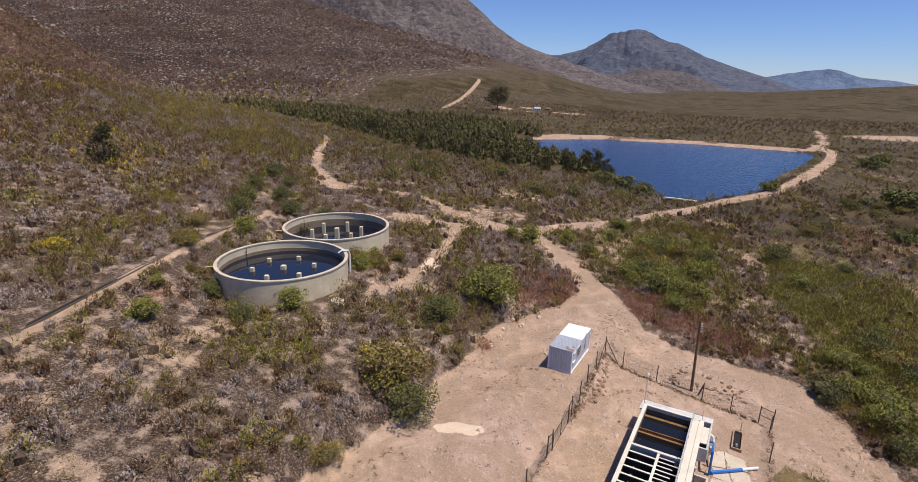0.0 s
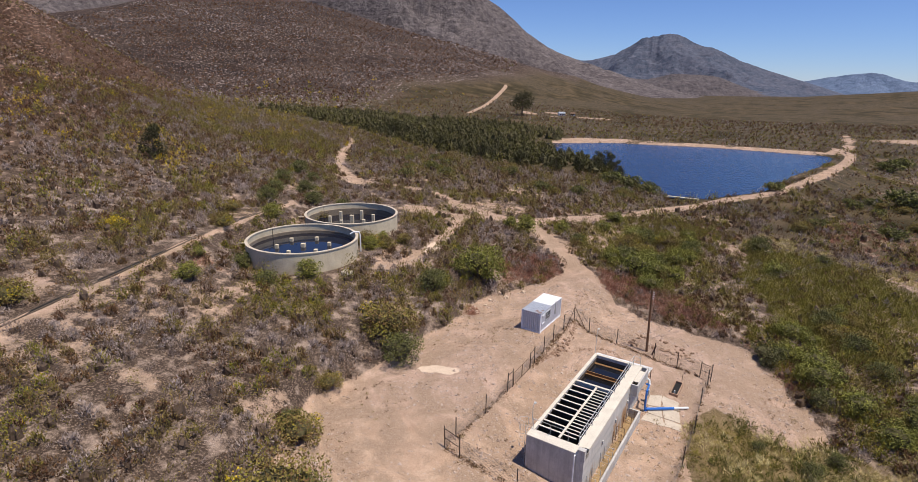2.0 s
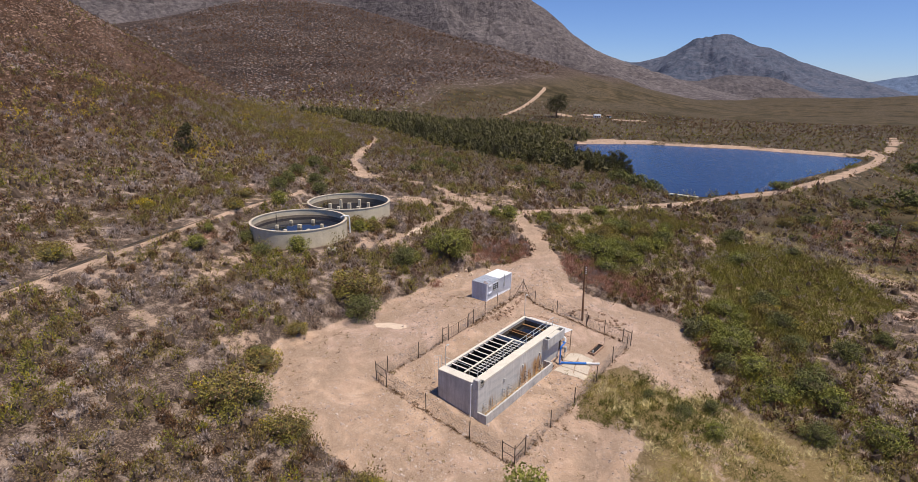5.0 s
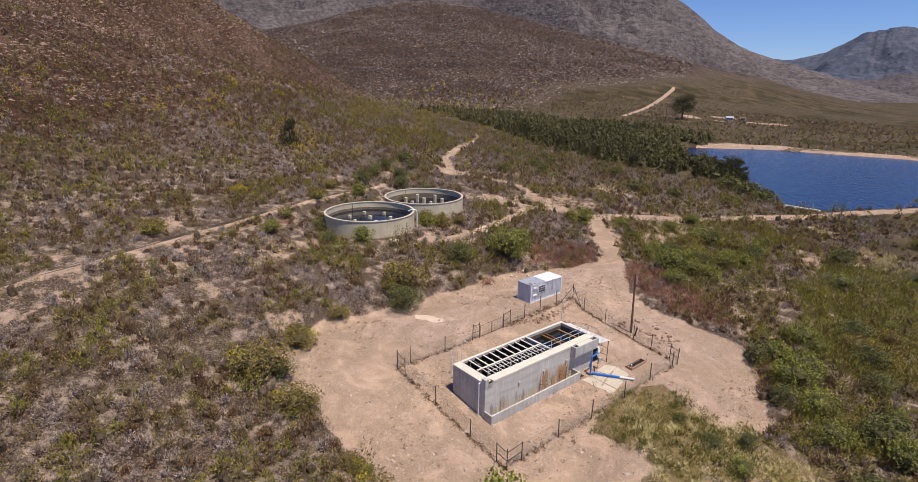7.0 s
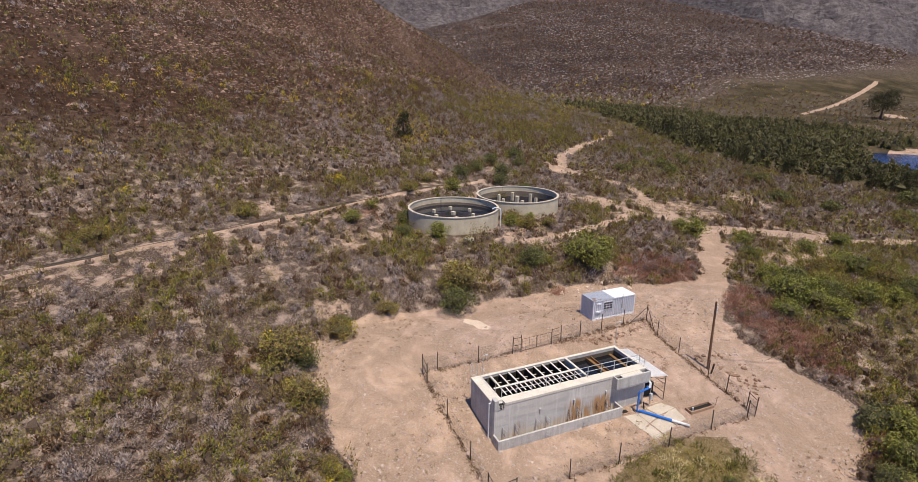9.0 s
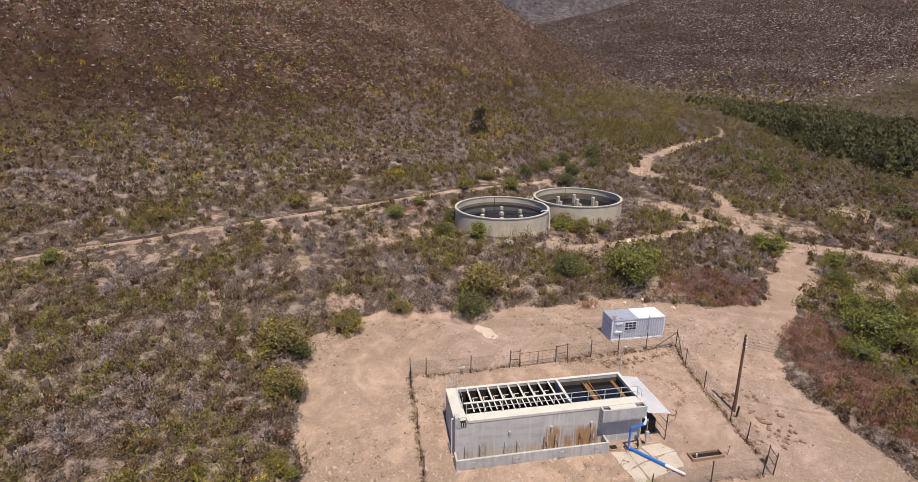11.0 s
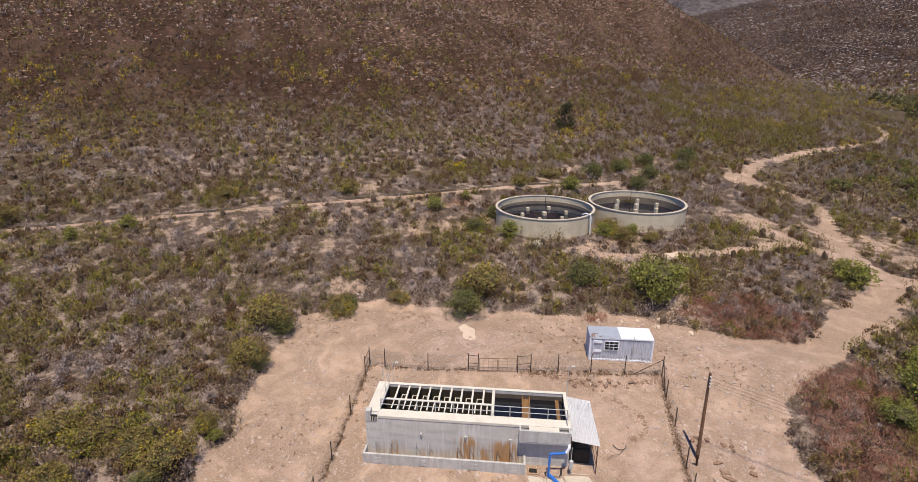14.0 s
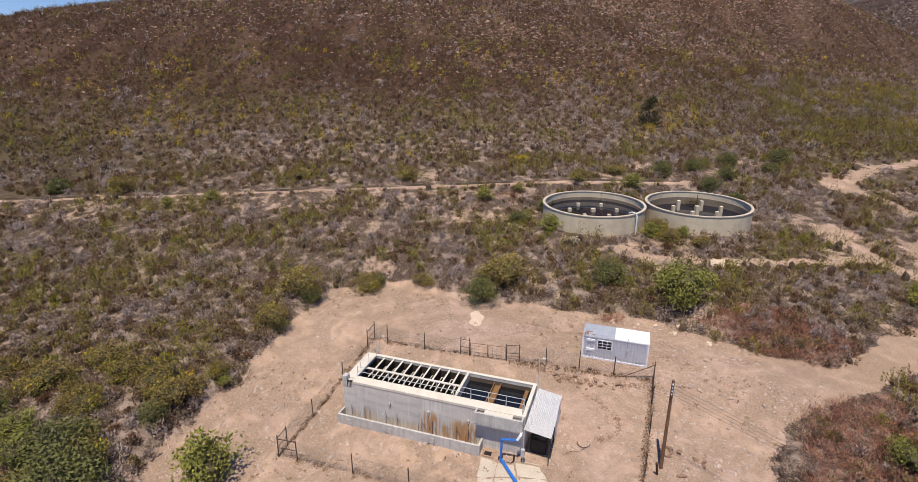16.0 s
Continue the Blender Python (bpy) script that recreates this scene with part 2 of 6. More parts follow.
SHRUB_STOPS = ((0.0, (0.43, 0.35, 0.31)), (0.1, (0.275, 0.212, 0.175)), (0.16, (0.365, 0.262, 0.186)), (0.25, (0.157, 0.078, 0.044)), (0.32, (0.11, 0.064, 0.033)), (0.39, (0.255, 0.148, 0.069)), (0.45, (0.145, 0.108, 0.042)), (0.54, (0.29, 0.214, 0.074)), (0.61, (0.174, 0.142, 0.045)), (0.7, (0.30, 0.25, 0.06)), (0.84, (0.165, 0.165, 0.035)), (0.93, (0.46, 0.34, 0.03)), (1.0, (0.60, 0.43, 0.03)))
M = {
    "ground": ground_material(),
    "shrub": leaf_material("shrub_leaves", SHRUB_STOPS),
    "leaf": leaf_material("tree_leaves", ((0.0, (0.115, 0.112, 0.055)), (0.4, (0.170, 0.172, 0.048)), (0.7, (0.220, 0.222, 0.050)), (1.0, (0.31, 0.285, 0.06)))),
    "canopy": leaf_material("wood_canopy", ((0.0, (0.062, 0.058, 0.032)), (0.3, (0.080, 0.076, 0.031)), (0.6, (0.120, 0.113, 0.035)), (0.85, (0.20, 0.175, 0.05)), (1.0, (0.23, 0.185, 0.11)))),
    "brush": leaf_material("dry_brush", ((0.0, (0.20, 0.090, 0.062)), (0.5, (0.37, 0.175, 0.118)), (1.0, (0.54, 0.31, 0.22)))),
    "straw": leaf_material("dry_grass", ((0.0, (0.120, 0.118, 0.028)), (0.35, (0.26, 0.215, 0.048)), (0.65, (0.45, 0.36, 0.115)), (1.0, (0.74, 0.63, 0.34)))),
    # cores of bushes and heath: wood tones darkened to act as inner shade
    "crownshade": surface("inner_crown_shade", (0.060, 0.054, 0.022), (0.105, 0.090, 0.040), 3, 0.9, fine=9),
    "heathshade": surface("inner_heath_shade", (0.070, 0.047, 0.032), (0.130, 0.090, 0.062), 3, 0.9, fine=9),
    "bark": surface("bark", (0.09, 0.065, 0.05), (0.17, 0.13, 0.10), 4, 0.9),
    "stone": surface("field_stone", (0.20, 0.122, 0.083), (0.50, 0.335, 0.25), 0.4, 0.9, fine=6),
    "burntstone": surface("burnt_hill_stone", (0.20, 0.155, 0.135), (0.42, 0.345, 0.31), 0.1, 0.9, fine=1.5),
    "pebble": surface("yard_stone", (0.20, 0.132, 0.10), (0.64, 0.515, 0.43), 1.7, 0.9, fine=5),
    "concrete": cast_concrete(),
    "rim": surface("pale_concrete_coping", (0.58, 0.53, 0.44), (0.76, 0.70, 0.59), 0.9, 0.85, fine=25),
    "tankwall": surface("tank_concrete", (0.50, 0.415, 0.285), (0.74, 0.645, 0.47), 0.6, 0.85, fine=18),
    "coping": surface("tank_coping", (0.40, 0.335, 0.25), (0.66, 0.575, 0.45), 0.8, 0.85, fine=16),
    "tankin": surface("dark_brown_concrete", (0.085, 0.065, 0.05), (0.16, 0.125, 0.09), 0.8, 0.8, fine=12),
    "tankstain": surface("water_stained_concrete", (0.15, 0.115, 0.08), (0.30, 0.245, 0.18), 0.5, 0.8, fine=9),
    "sludge": surface("rusty_sludge", (0.16, 0.115, 0.065), (0.40, 0.27, 0.14), 1.2, 0.85, fine=10),
    "darkbay": surface("near_black_concrete", (0.022, 0.018, 0.014), (0.055, 0.043, 0.030), 1.5, 0.75, fine=14),
    "slab": surface("cracked_concrete_slab", (0.42, 0.345, 0.26), (0.62, 0.54, 0.44), 0.8, 0.9, fine=14),
    "steel": surface("galvanised_steel", (0.46, 0.46, 0.45), (0.60, 0.60, 0.58), 3, 0.5, 0.3, bump=0.05),
    "rusty": surface("rusty_steel", (0.055, 0.033, 0.022), (0.12, 0.065, 0.04), 3, 0.8, 0.2),
    "post": surface("fence_post_steel", (0.045, 0.035, 0.03), (0.085, 0.06, 0.045), 3, 0.8, 0.1),
    "pole": surface("creosoted_timber", (0.115, 0.062, 0.034), (0.24, 0.135, 0.078), 2, 0.85),
    "white": surface("white_painted_steel", (0.86, 0.87, 0.94), (0.92, 0.93, 0.98), 1.2, 0.5, fine=8, bump=0.04),
    "whiteroof": surface("fresh_white_roof_paint", (0.84, 0.84, 0.84), (0.90, 0.90, 0.90), 1.2, 0.5, fine=8, bump=0.04),
    "greyroof": surface("weathered_grey_roof_paint", (0.32, 0.36, 0.42), (0.46, 0.48, 0.53), 1.5, 0.5, 0.1, fine=9, bump=0.05),
    "rust": surface("surface_rust", (0.16, 0.085, 0.05), (0.30, 0.19, 0.13), 2.5, 0.85, fine=14),
    "sheet": surface("galvanised_roof_sheet", (0.90, 0.90, 0.90), (0.97, 0.97, 0.97), 1.0, 0.6, 0.0, fine=7, bump=0.04),
    # near-black that stands for the shade in slots, openings and the pit
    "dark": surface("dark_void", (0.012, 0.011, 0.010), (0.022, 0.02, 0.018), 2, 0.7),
    "blue": surface("blue_pvc", (0.02, 0.13, 0.50), (0.03, 0.18, 0.58), 2, 0.35, fine=8, bump=0.03, spec=0.5),
    "pvc": surface("white_pvc", (0.70, 0.72, 0.74), (0.80, 0.81, 0.82), 2, 0.4, bump=0.03),
    "black": surface("black_pipe", (0.015, 0.015, 0.016), (0.03, 0.03, 0.03), 2, 0.5),
    "brick": surface("brown_brick", (0.26, 0.15, 0.095), (0.46, 0.31, 0.21), 3, 0.9),
    "timber": surface("wet_timber", (0.13, 0.068, 0.028), (0.30, 0.165, 0.070), 2, 0.7),
    "wire": surface("fence_wire", (0.16, 0.15, 0.14), (0.25, 0.24, 0.22), 3, 0.6, 0.4, bump=0),
    "cable": surface("power_cable", (0.10, 0.095, 0.09), (0.18, 0.17, 0.16), 3, 0.6, 0.3, bump=0),
    "paleearth": surface("pale_spilled_sand", (0.58, 0.44, 0.32), (0.70, 0.56, 0.43), 1.2, 0.95, fine=9),
    "clod": surface("dug_earth", (0.20, 0.12, 0.078), (0.36, 0.24, 0.165), 1.2, 0.95, fine=9),
}


def stained_wall():
    """Cast concrete with rust runs that hang down from its outlets."""
    k = Nodes("rust_stained_concrete")
    p = k.coord("Object")
    broad, grain, form = k.noise(0.7, 5, 0.65, p), k.noise(18, 3, 0.6, p), k.noise(0.25, 2, 0.5, p)
    c = k.ramp(broad, ((0.3, (0.50, 0.47, 0.425)), (0.7, (0.72, 0.675, 0.61))))
    c = k.mix(0.3, c, k.ramp(grain, ((0.3, (0.22, 0.21, 0.2)), (0.7, (0.52, 0.50, 0.47)))))
    c = k.mix(k.math("MULTIPLY", k.math("SUBTRACT", form, 0.5, True), 2.0, True), c, (0.60, 0.57, 0.52))
    pour = k.t.nodes.new("ShaderNodeMapping")
    k.t.links.new(p, pour.inputs[0])
    pour.inputs["Scale"].default_value = (0.35, 1.0, 2.4)
    c = k.mix(k.ramp(k.noise(0.9, 3, 0.6, pour.outputs[0]), ((0.50, (0, 0, 0)), (0.66, (0.7, 0.7, 0.7)))), c, (0.42, 0.41, 0.385))
    wash = k.t.nodes.new("ShaderNodeMapping")
    k.t.links.new(p, wash.inputs[0])
    wash.inputs["Scale"].default_value = (3.0, 1.0, 0.16)
    c = k.mix(k.ramp(k.noise(1.4, 4, 0.65, wash.outputs[0]), ((0.5, (0, 0, 0)), (0.68, (0.75, 0.75, 0.75)))), c, (0.68, 0.65, 0.60))
    run = k.t.nodes.new("ShaderNodeMapping")
    k.t.links.new(p, run.inputs[0])
    run.inputs["Scale"].default_value = (3.4, 1.0, 0.22)
    drip = k.noise(1.6, 4, 0.6, run.outputs[0])
    amount = k.math("MULTIPLY", k.attr("rust"), k.ramp(drip, ((0.40, (0.10, 0.10, 0.10)), (0.60, (0.85, 0.85, 0.85)))), True)
    c = k.mix(k.ramp(amount, ((0.12, (0, 0, 0)), (0.5, (1, 1, 1)))), c, k.ramp(drip, ((0.35, (0.24, 0.12, 0.045)), (0.6, (0.46, 0.27, 0.13)))))
    k.bump(k.math("ADD", grain, broad), 0.25, 0.02)
    return k.done(c, 0.85, 0.0, 0.3)


M["stained"] = stained_wall()


def water_material(name, color, rough, scale, strength):
    k = Nodes(name)
    p = k.position()
    w = k.t.nodes.new("ShaderNodeMapping")
    k.t.links.new(p, w.inputs[0])
    w.inputs["Scale"].default_value = (1.0, 0.45, 1.0)
    k.bump(k.noise(scale, 3, 0.6, w.outputs[0]), strength, 0.5 if strength > 0.5 else 0.12)
    return k.done(color, rough, 0.0, 0.5)


M["lake"] = water_material("lake_water", (0.006, 0.022, 0.08), 0.2, 0.7, 1.0)
M["pool"] = water_material("dark_pool_water", (0.010, 0.010, 0.012), 0.04, 2.0, 0.06)
M["tankwater"] = water_material("tank_water", (0.010, 0.011, 0.020), 0.03, 1.5, 0.05)


def rock_material(name, a, b, c3, scale):
    k = Nodes(name)
    p = k.position()
    n, fine = k.noise(scale, 7, 0.65, p), k.noise(scale * 9, 5, 0.7, p)
    layers = k.t.nodes.new("ShaderNodeMapping")
    k.t.links.new(p, layers.inputs[0])
    layers.inputs["Scale"].default_value = (0.5, 0.5, 1.7)
    strata = k.noise(scale * 6, 6, 0.75, layers.outputs[0], 1.2)
    c = k.ramp(n, ((0.35, a), (0.65, b)))
    c = k.mix(k.ramp(strata, ((0.45, (0, 0, 0)), (0.65, (0.7, 0.7, 0.7)))), c, c3)
    c = k.mix(0.4, c, k.ramp(fine, ((0.35, tuple(0.5 * q for q in a)), (0.65, c3))))
    k.bump(k.math("ADD", strata, fine), 0.7, 14.0)
    return k.done(c, 0.95, 0.0, 0.1)


M["cliff"] = rock_material("grey_sandstone_cliff", (0.062, 0.053, 0.058), (0.130, 0.110, 0.109), (0.285, 0.242, 0.232), 0.008)
# peak and range carry the blue of distance haze in their rock colours
M["peak"] = rock_material("haze_tinted_mountain", (0.060, 0.084, 0.128), (0.100, 0.118, 0.160), (0.165, 0.160, 0.195), 0.004)
M["spur"] = rock_material("distant_stony_spur", (0.070, 0.066, 0.074), (0.125, 0.108, 0.112), (0.20, 0.168, 0.165), 0.006)
M["range"] = rock_material("haze_blue_range", (0.125, 0.18, 0.28), (0.15, 0.205, 0.31), (0.18, 0.225, 0.325), 0.003)


# ---- geometry helpers ----
def link_mesh(name, bm, material, parent=None, label="", smooth=False):
    me = bpy.data.meshes.new(name)
    bm.normal_update()
    bm.to_mesh(me)
    bm.free()
    for m in material if isinstance(material, (list, tuple)) else [material]:
        me.materials.append(m)
    if smooth:
        me.shade_smooth()
    ob = new(name, me)
    if parent is not None:
        ob.parent = parent
    if label:
        ob["label"] = label
    return ob


part = link_mesh


def box(bm, lo, hi, bevel=0.0, m=None):
    c = [(a + b) / 2 for a, b in zip(lo, hi)]
    s = [abs(b - a) for a, b in zip(lo, hi)]
    vs = bmesh.ops.create_cube(bm, size=1.0, matrix=(m or Matrix()) @ Matrix.Translation(c) @ Matrix.Diagonal((*s, 1)))["verts"]
    if bevel:
        es = list({e for v in vs for e in v.link_edges})
        bmesh.ops.bevel(bm, geom=es, offset=bevel, segments=1, affect="EDGES")
    return bm


def rod(bm, a, b, r, r2=None, n=8):
    a, b = Vector(a), Vector(b)
    d = b - a
    m = Matrix.Translation((a + b) / 2) @ d.to_track_quat("Z", "Y").to_matrix().to_4x4()
    bmesh.ops.create_cone(bm, cap_ends=True, segments=n, radius1=r, radius2=r if r2 is None else r2, depth=d.length, matrix=m)
    return bm


def pipe(bm, pts, r, n=8):
    """One closed tube along a line, mitred at its bends."""
    pts = [Vector(p) for p in pts]
    rings, side = [], None
    for i, p in enumerate(pts):
        back = (p - pts[i - 1]).normalized() if i else (pts[1] - p).normalized()
        ahead = (pts[i + 1] - p).normalized() if i + 1 < len(pts) else back
        d = (back + ahead).normalized()
        if side is None:
            side = d.orthogonal()
        side = (side - d * side.dot(d)).normalized()
        other = d.cross(side)
        rings.append([bm.verts.new(p + (side * math.cos(math.tau * k / n) + other * math.sin(math.tau * k / n)) * r) for k in range(n)])
    for u, v in zip(rings, rings[1:]):
        for k in range(n):
            bm.faces.new((u[k], u[(k + 1) % n], v[(k + 1) % n], v[k]))
    bm.faces.new(rings[0][::-1])
    bm.faces.new(rings[-1])
    return bm


def B():
    return bmesh.new()


def thing(name, label, category, m=None, group="", kind=""):
    ob = new(name)
    ob.empty_display_size = 0.3
    if m is not None:
        ob.matrix_world = m
    return tagged(ob, label, category, group, kind)


def mesh_arrays(name, verts, faces, material, smooth=False, attrs=None):
    """A mesh out of numpy arrays; faces is (n, 3) or (n, 4). attrs: a value for each vertex."""
    me = bpy.data.meshes.new(name)
    nv, (nf, k) = len(verts), faces.shape
    me.vertices.add(nv)
    me.vertices.foreach_set("co", np.ascontiguousarray(verts, np.float32).ravel())
    me.loops.add(nf * k)
    me.loops.foreach_set("vertex_index", np.ascontiguousarray(faces, np.int32).ravel())
    me.polygons.add(nf)
    me.polygons.foreach_set("loop_start", np.arange(nf, dtype=np.int32) * k)
    me.update(calc_edges=True)
    for key, values in (attrs or {}).items():
        me.attributes.new(key, "FLOAT", "POINT").data.foreach_set("value", np.ascontiguousarray(values, np.float32))
    me.materials.append(material)
    if smooth:
        me.shade_smooth()
    else:
        me.shade_flat()
    return new(name, me)


rng = np.random.default_rng(7)
_lattice = np.random.default_rng(3).random((256, 256))


def value_noise(x, y, size):
    """Smooth noise from 0 to 1 with lumps of that size in metres."""
    x, y = np.asarray(x, float) / size + 1000.37, np.asarray(y, float) / size + 1000.71
    i, j = np.floor(x).astype(int), np.floor(y).astype(int)
    fx, fy = x - i, y - j
    fx, fy = fx * fx * (3 - 2 * fx), fy * fy * (3 - 2 * fy)
    g = lambda a, b: _lattice[a % 256, b % 256]
    return (g(i, j) * (1 - fx) + g(i + 1, j) * fx) * (1 - fy) + (g(i, j + 1) * (1 - fx) + g(i + 1, j + 1) * fx) * fy


def fbm(x, y, size, octaves=4):
    return sum(value_noise(x + 37 * k, y - 91 * k, size / 2 ** k) * 0.5 ** (k + 1) for k in range(octaves)) / (1 - 0.5 ** octaves)


# ---- the lie of the land ----
U = np.array((0.432, 0.902)); V = np.array((0.902, -0.432))


def ramp(x, a, b):
    t = np.clip((x - a) / (b - a), 0, 1)
    return t * t * (3 - 2 * t)


def poly_dist(x, y, pts):
    d = np.full(np.shape(x), 1e9); inside = np.zeros(np.shape(x), bool)
    for (x0, y0), (x1, y1) in zip(pts, pts[1:] + pts[:1]):
        t = np.clip(((x - x0) * (x1 - x0) + (y - y0) * (y1 - y0)) / ((x1 - x0) ** 2 + (y1 - y0) ** 2), 0, 1)
        d = np.minimum(d, np.hypot(x - x0 - t * (x1 - x0), y - y0 - t * (y1 - y0)))
        inside ^= ((y0 > y) != (y1 > y)) & (x < (x1 - x0) * (y - y0) / (y1 - y0 + 1e-12) + x0)
    return np.where(inside, -d, d)


def line_dist(x, y, pts):
    d = np.full(np.shape(x), 1e9)
    for (x0, y0), (x1, y1) in zip(pts, pts[1:]):
        t = np.clip(((x - x0) * (x1 - x0) + (y - y0) * (y1 - y0)) / ((x1 - x0) ** 2 + (y1 - y0) ** 2), 0, 1)
        d = np.minimum(d, np.hypot(x - x0 - t * (x1 - x0), y - y0 - t * (y1 - y0)))
    return d
LAKE_Z = -10.12
LAKE = [(48, 148), (41, 176), (39, 200), (30, 235), (8, 268), (14, 292), (35, 299), (54, 305), (108, 295), (150, 273), (149, 262), (128, 231), (103, 200), (80, 165), (64, 151)]
DAM = [(38, 122), (50, 133), (64, 146), (80, 157), (101, 183), (125, 214), (147, 246), (160, 270), (166, 300)]
PAD = [(-12.6, 21), (-10.5, 20), (-8, 18.8), (-4.2, 17.3), (-0.7, 15.6), (2.5, 14.2), (6.8, 12.4), (10.7, 10.3), (12.5, 9.2), (16, 8.5), (20, 12), (21.5, 22), (23.5, 28.5), (29, 33), (35.8, 36), (35.8, 38), (35.1, 45.4), (34.7, 51.5), (29.4, 54.6), (24.5, 55), (20.4, 59.2), (17.8, 60.9), (16.8, 64), (16.3, 69), (12.5, 70), (11.6, 67.5), (8.9, 63.8), (6.8, 62.2), (3.6, 59.2), (1.5, 57.8), (-1.2, 54.3), (-1.2, 51.8), (-3.2, 47.8), (-5, 43.6), (-5.6, 40.5), (-5.2, 39.2), (-8, 37), (-11, 33.2), (-12.4, 29), (-12.5, 26), (-12.2, 23.3)]


def over(h, x, y, soft, cx, cy, top, fall, round_top, narrow, turn):
    """The ground h with a hill merged into it: rounded top, straight flanks."""
    c, s = math.cos(turn), math.sin(turn)
    u, v = (x - cx) * c + (y - cy) * s, ((y - cy) * c - (x - cx) * s) * narrow
    hill = top - fall * (np.sqrt(u * u + v * v + round_top ** 2) - round_top)
    return h + np.log1p(np.exp(np.clip((hill - h) / soft, -30, 30))) * soft


def natural_z(x, y):
    X, Y = x, y
    x, y = 1.0167 * x + 0.0537 * y - 0.87, 1.0167 * y - 0.0537 * x
    r = np.hypot(x + 400, y - 30)
    h = np.interp(r, (0, 120, 231, 300, 352, 367, 381, 392, 409, 425, 440, 460, 520, 700, 1200), (80.5, 55.8, 35.8, 14, 0.3, -1.6, -4.3, -5.6, -6.4, -8.2, -9.8, -11, -14, -17, -20))
    h = h + 0.03 * (np.clip(y, -30, 110) - 50)
    h = h + 14 * ramp(y, 320, 800) * ramp(-x, -300, 100)
    h = over(h, X, Y, 6, -347.0, 147.5, 120.5, 0.506, 39.6, 1.722, -1.745)
    h = over(h, X, Y, 12, -525.7, 1009.4, 173.0, 0.252, 63.8, 1.357, 0.343)
    h = h + 45 * np.exp(-((x - 1150) / 500) ** 2 - ((y - 1250) / 350) ** 2)
    return h + 0.245 - 0.0101 * np.clip(x, -150, 150) + 0.0089 * np.clip(y, -50, 250)
TANKS = [(-25.0, 59.2), (-23.0, 75.1)]


def ground_z(x, y):
    x = np.asarray(x, float); y = np.asarray(y, float)
    h = natural_z(x, y)
    # terrace of the two tanks
    for tx, ty in TANKS:
        w = 1 - ramp(np.hypot(x - tx, y - ty), 8.5, 13)
        h = h + (-3.1 - h) * w
    # the yard cut into the slope
    u, v = U[0] * x + U[1] * y, V[0] * x + V[1] * y
    pad = np.interp(v, (-24, -17, -12, -10, -8, 0, 8, 16), (-7.2, -7.1, -7.2, -7.6, -7.9, -8.9, -9.6, -11))
    pad = pad + 0.85 * ramp(u, 26, 40) * (1 - ramp(v, -11, -8.5)) * ramp(v, -20, -14)
    w = 1 - ramp(poly_dist(x, y, PAD), -1.0, 3.0)
    h = h + (pad - h) * w
    # the reservoir and its dam
    d = poly_dist(x, y, LAKE)
    shore = 1 - ramp(d, 0, 30)
    h = h + (np.maximum(LAKE_Z + 0.35 + (0.06 + 0.09 * ramp(y, 262, 285)) * np.minimum(np.maximum(d, 0), 18), 0.3 * h + 0.7 * LAKE_Z) - h) * shore
    h = np.where(d < 0, LAKE_Z + np.maximum(0.35 * d - 0.05, -4), h)
    dam = line_dist(x, y, DAM)
    crest = LAKE_Z + 1.3 - 0.4 * np.maximum(dam - 3.2, 0)
    return np.where(d > 0, np.maximum(h, crest), h)


ROADS = [
    ([(17, 60), (14.6, 71), (10.9, 82), (6.8, 92)], 1.9),
    ([(6.8, 92), (16, 101), (27.5, 110), (38, 122)], 1.5),
    (DAM + [(205, 352), (262, 470)], 2.0),
    ([(6.8, 92), (2.3, 92.5), (-4.7, 96.5), (-10.4, 102.4), (-17.1, 109.5), (-25.5, 109.5), (-31, 107.8), (-34.5, 110.5), (-38.5, 116.5), (-43.5, 127), (-48, 143), (-51.5, 157), (-56.5, 181), (-66, 202), (-80, 217), (-92, 226)], 1.15),
    ([(2, 92), (-3, 90.5), (-12, 90)], 1.3),
    ([(-5.5, 89.5), (-6.6, 81), (-8.3, 73), (-9.5, 68), (-10.7, 63), (-14, 58.5)], 0.85),
    ([(-48, 495), (-25, 722)], 2.2),
    ([(40, 560), (-5, 548), (20, 520), (90, 540)], 4.5),
]
FURROW = [(-47.5, -60), (-46, -38), (-43.5, -9), (-40.2, 21), (-39.3, 42), (-38.6, 56), (-37, 70), (-36, 80)]
MARSH = [(20.4, 27.5), (21.5, 33.5), (23.8, 37.5), (26, 39), (29, 36), (34, 33.5), (45, 28), (52, 18), (46, 6), (34, 3), (27, 9), (24.5, 18), (26.5, 24), (24, 26)]
APRON = [(16, 7), (21, 11), (24.5, 17), (26.5, 23.5), (24, 26.5), (20, 28)]


def smooth_line(pts, step=1.5):
    """The same line with rounded corners."""
    p = np.array(pts, float)
    for _ in range(3):
        q = np.empty((2 * len(p), 2))
        q[0], q[-1] = p[0], p[-1]
        q[1:-1:2] = 0.75 * p[:-1] + 0.25 * p[1:]
        q[2:-1:2] = 0.25 * p[:-1] + 0.75 * p[1:]
        p = q
    return [tuple(a) for a in p]


ROADS = [(smooth_line(p), w) for p, w in ROADS]
FURROW = smooth_line(FURROW)


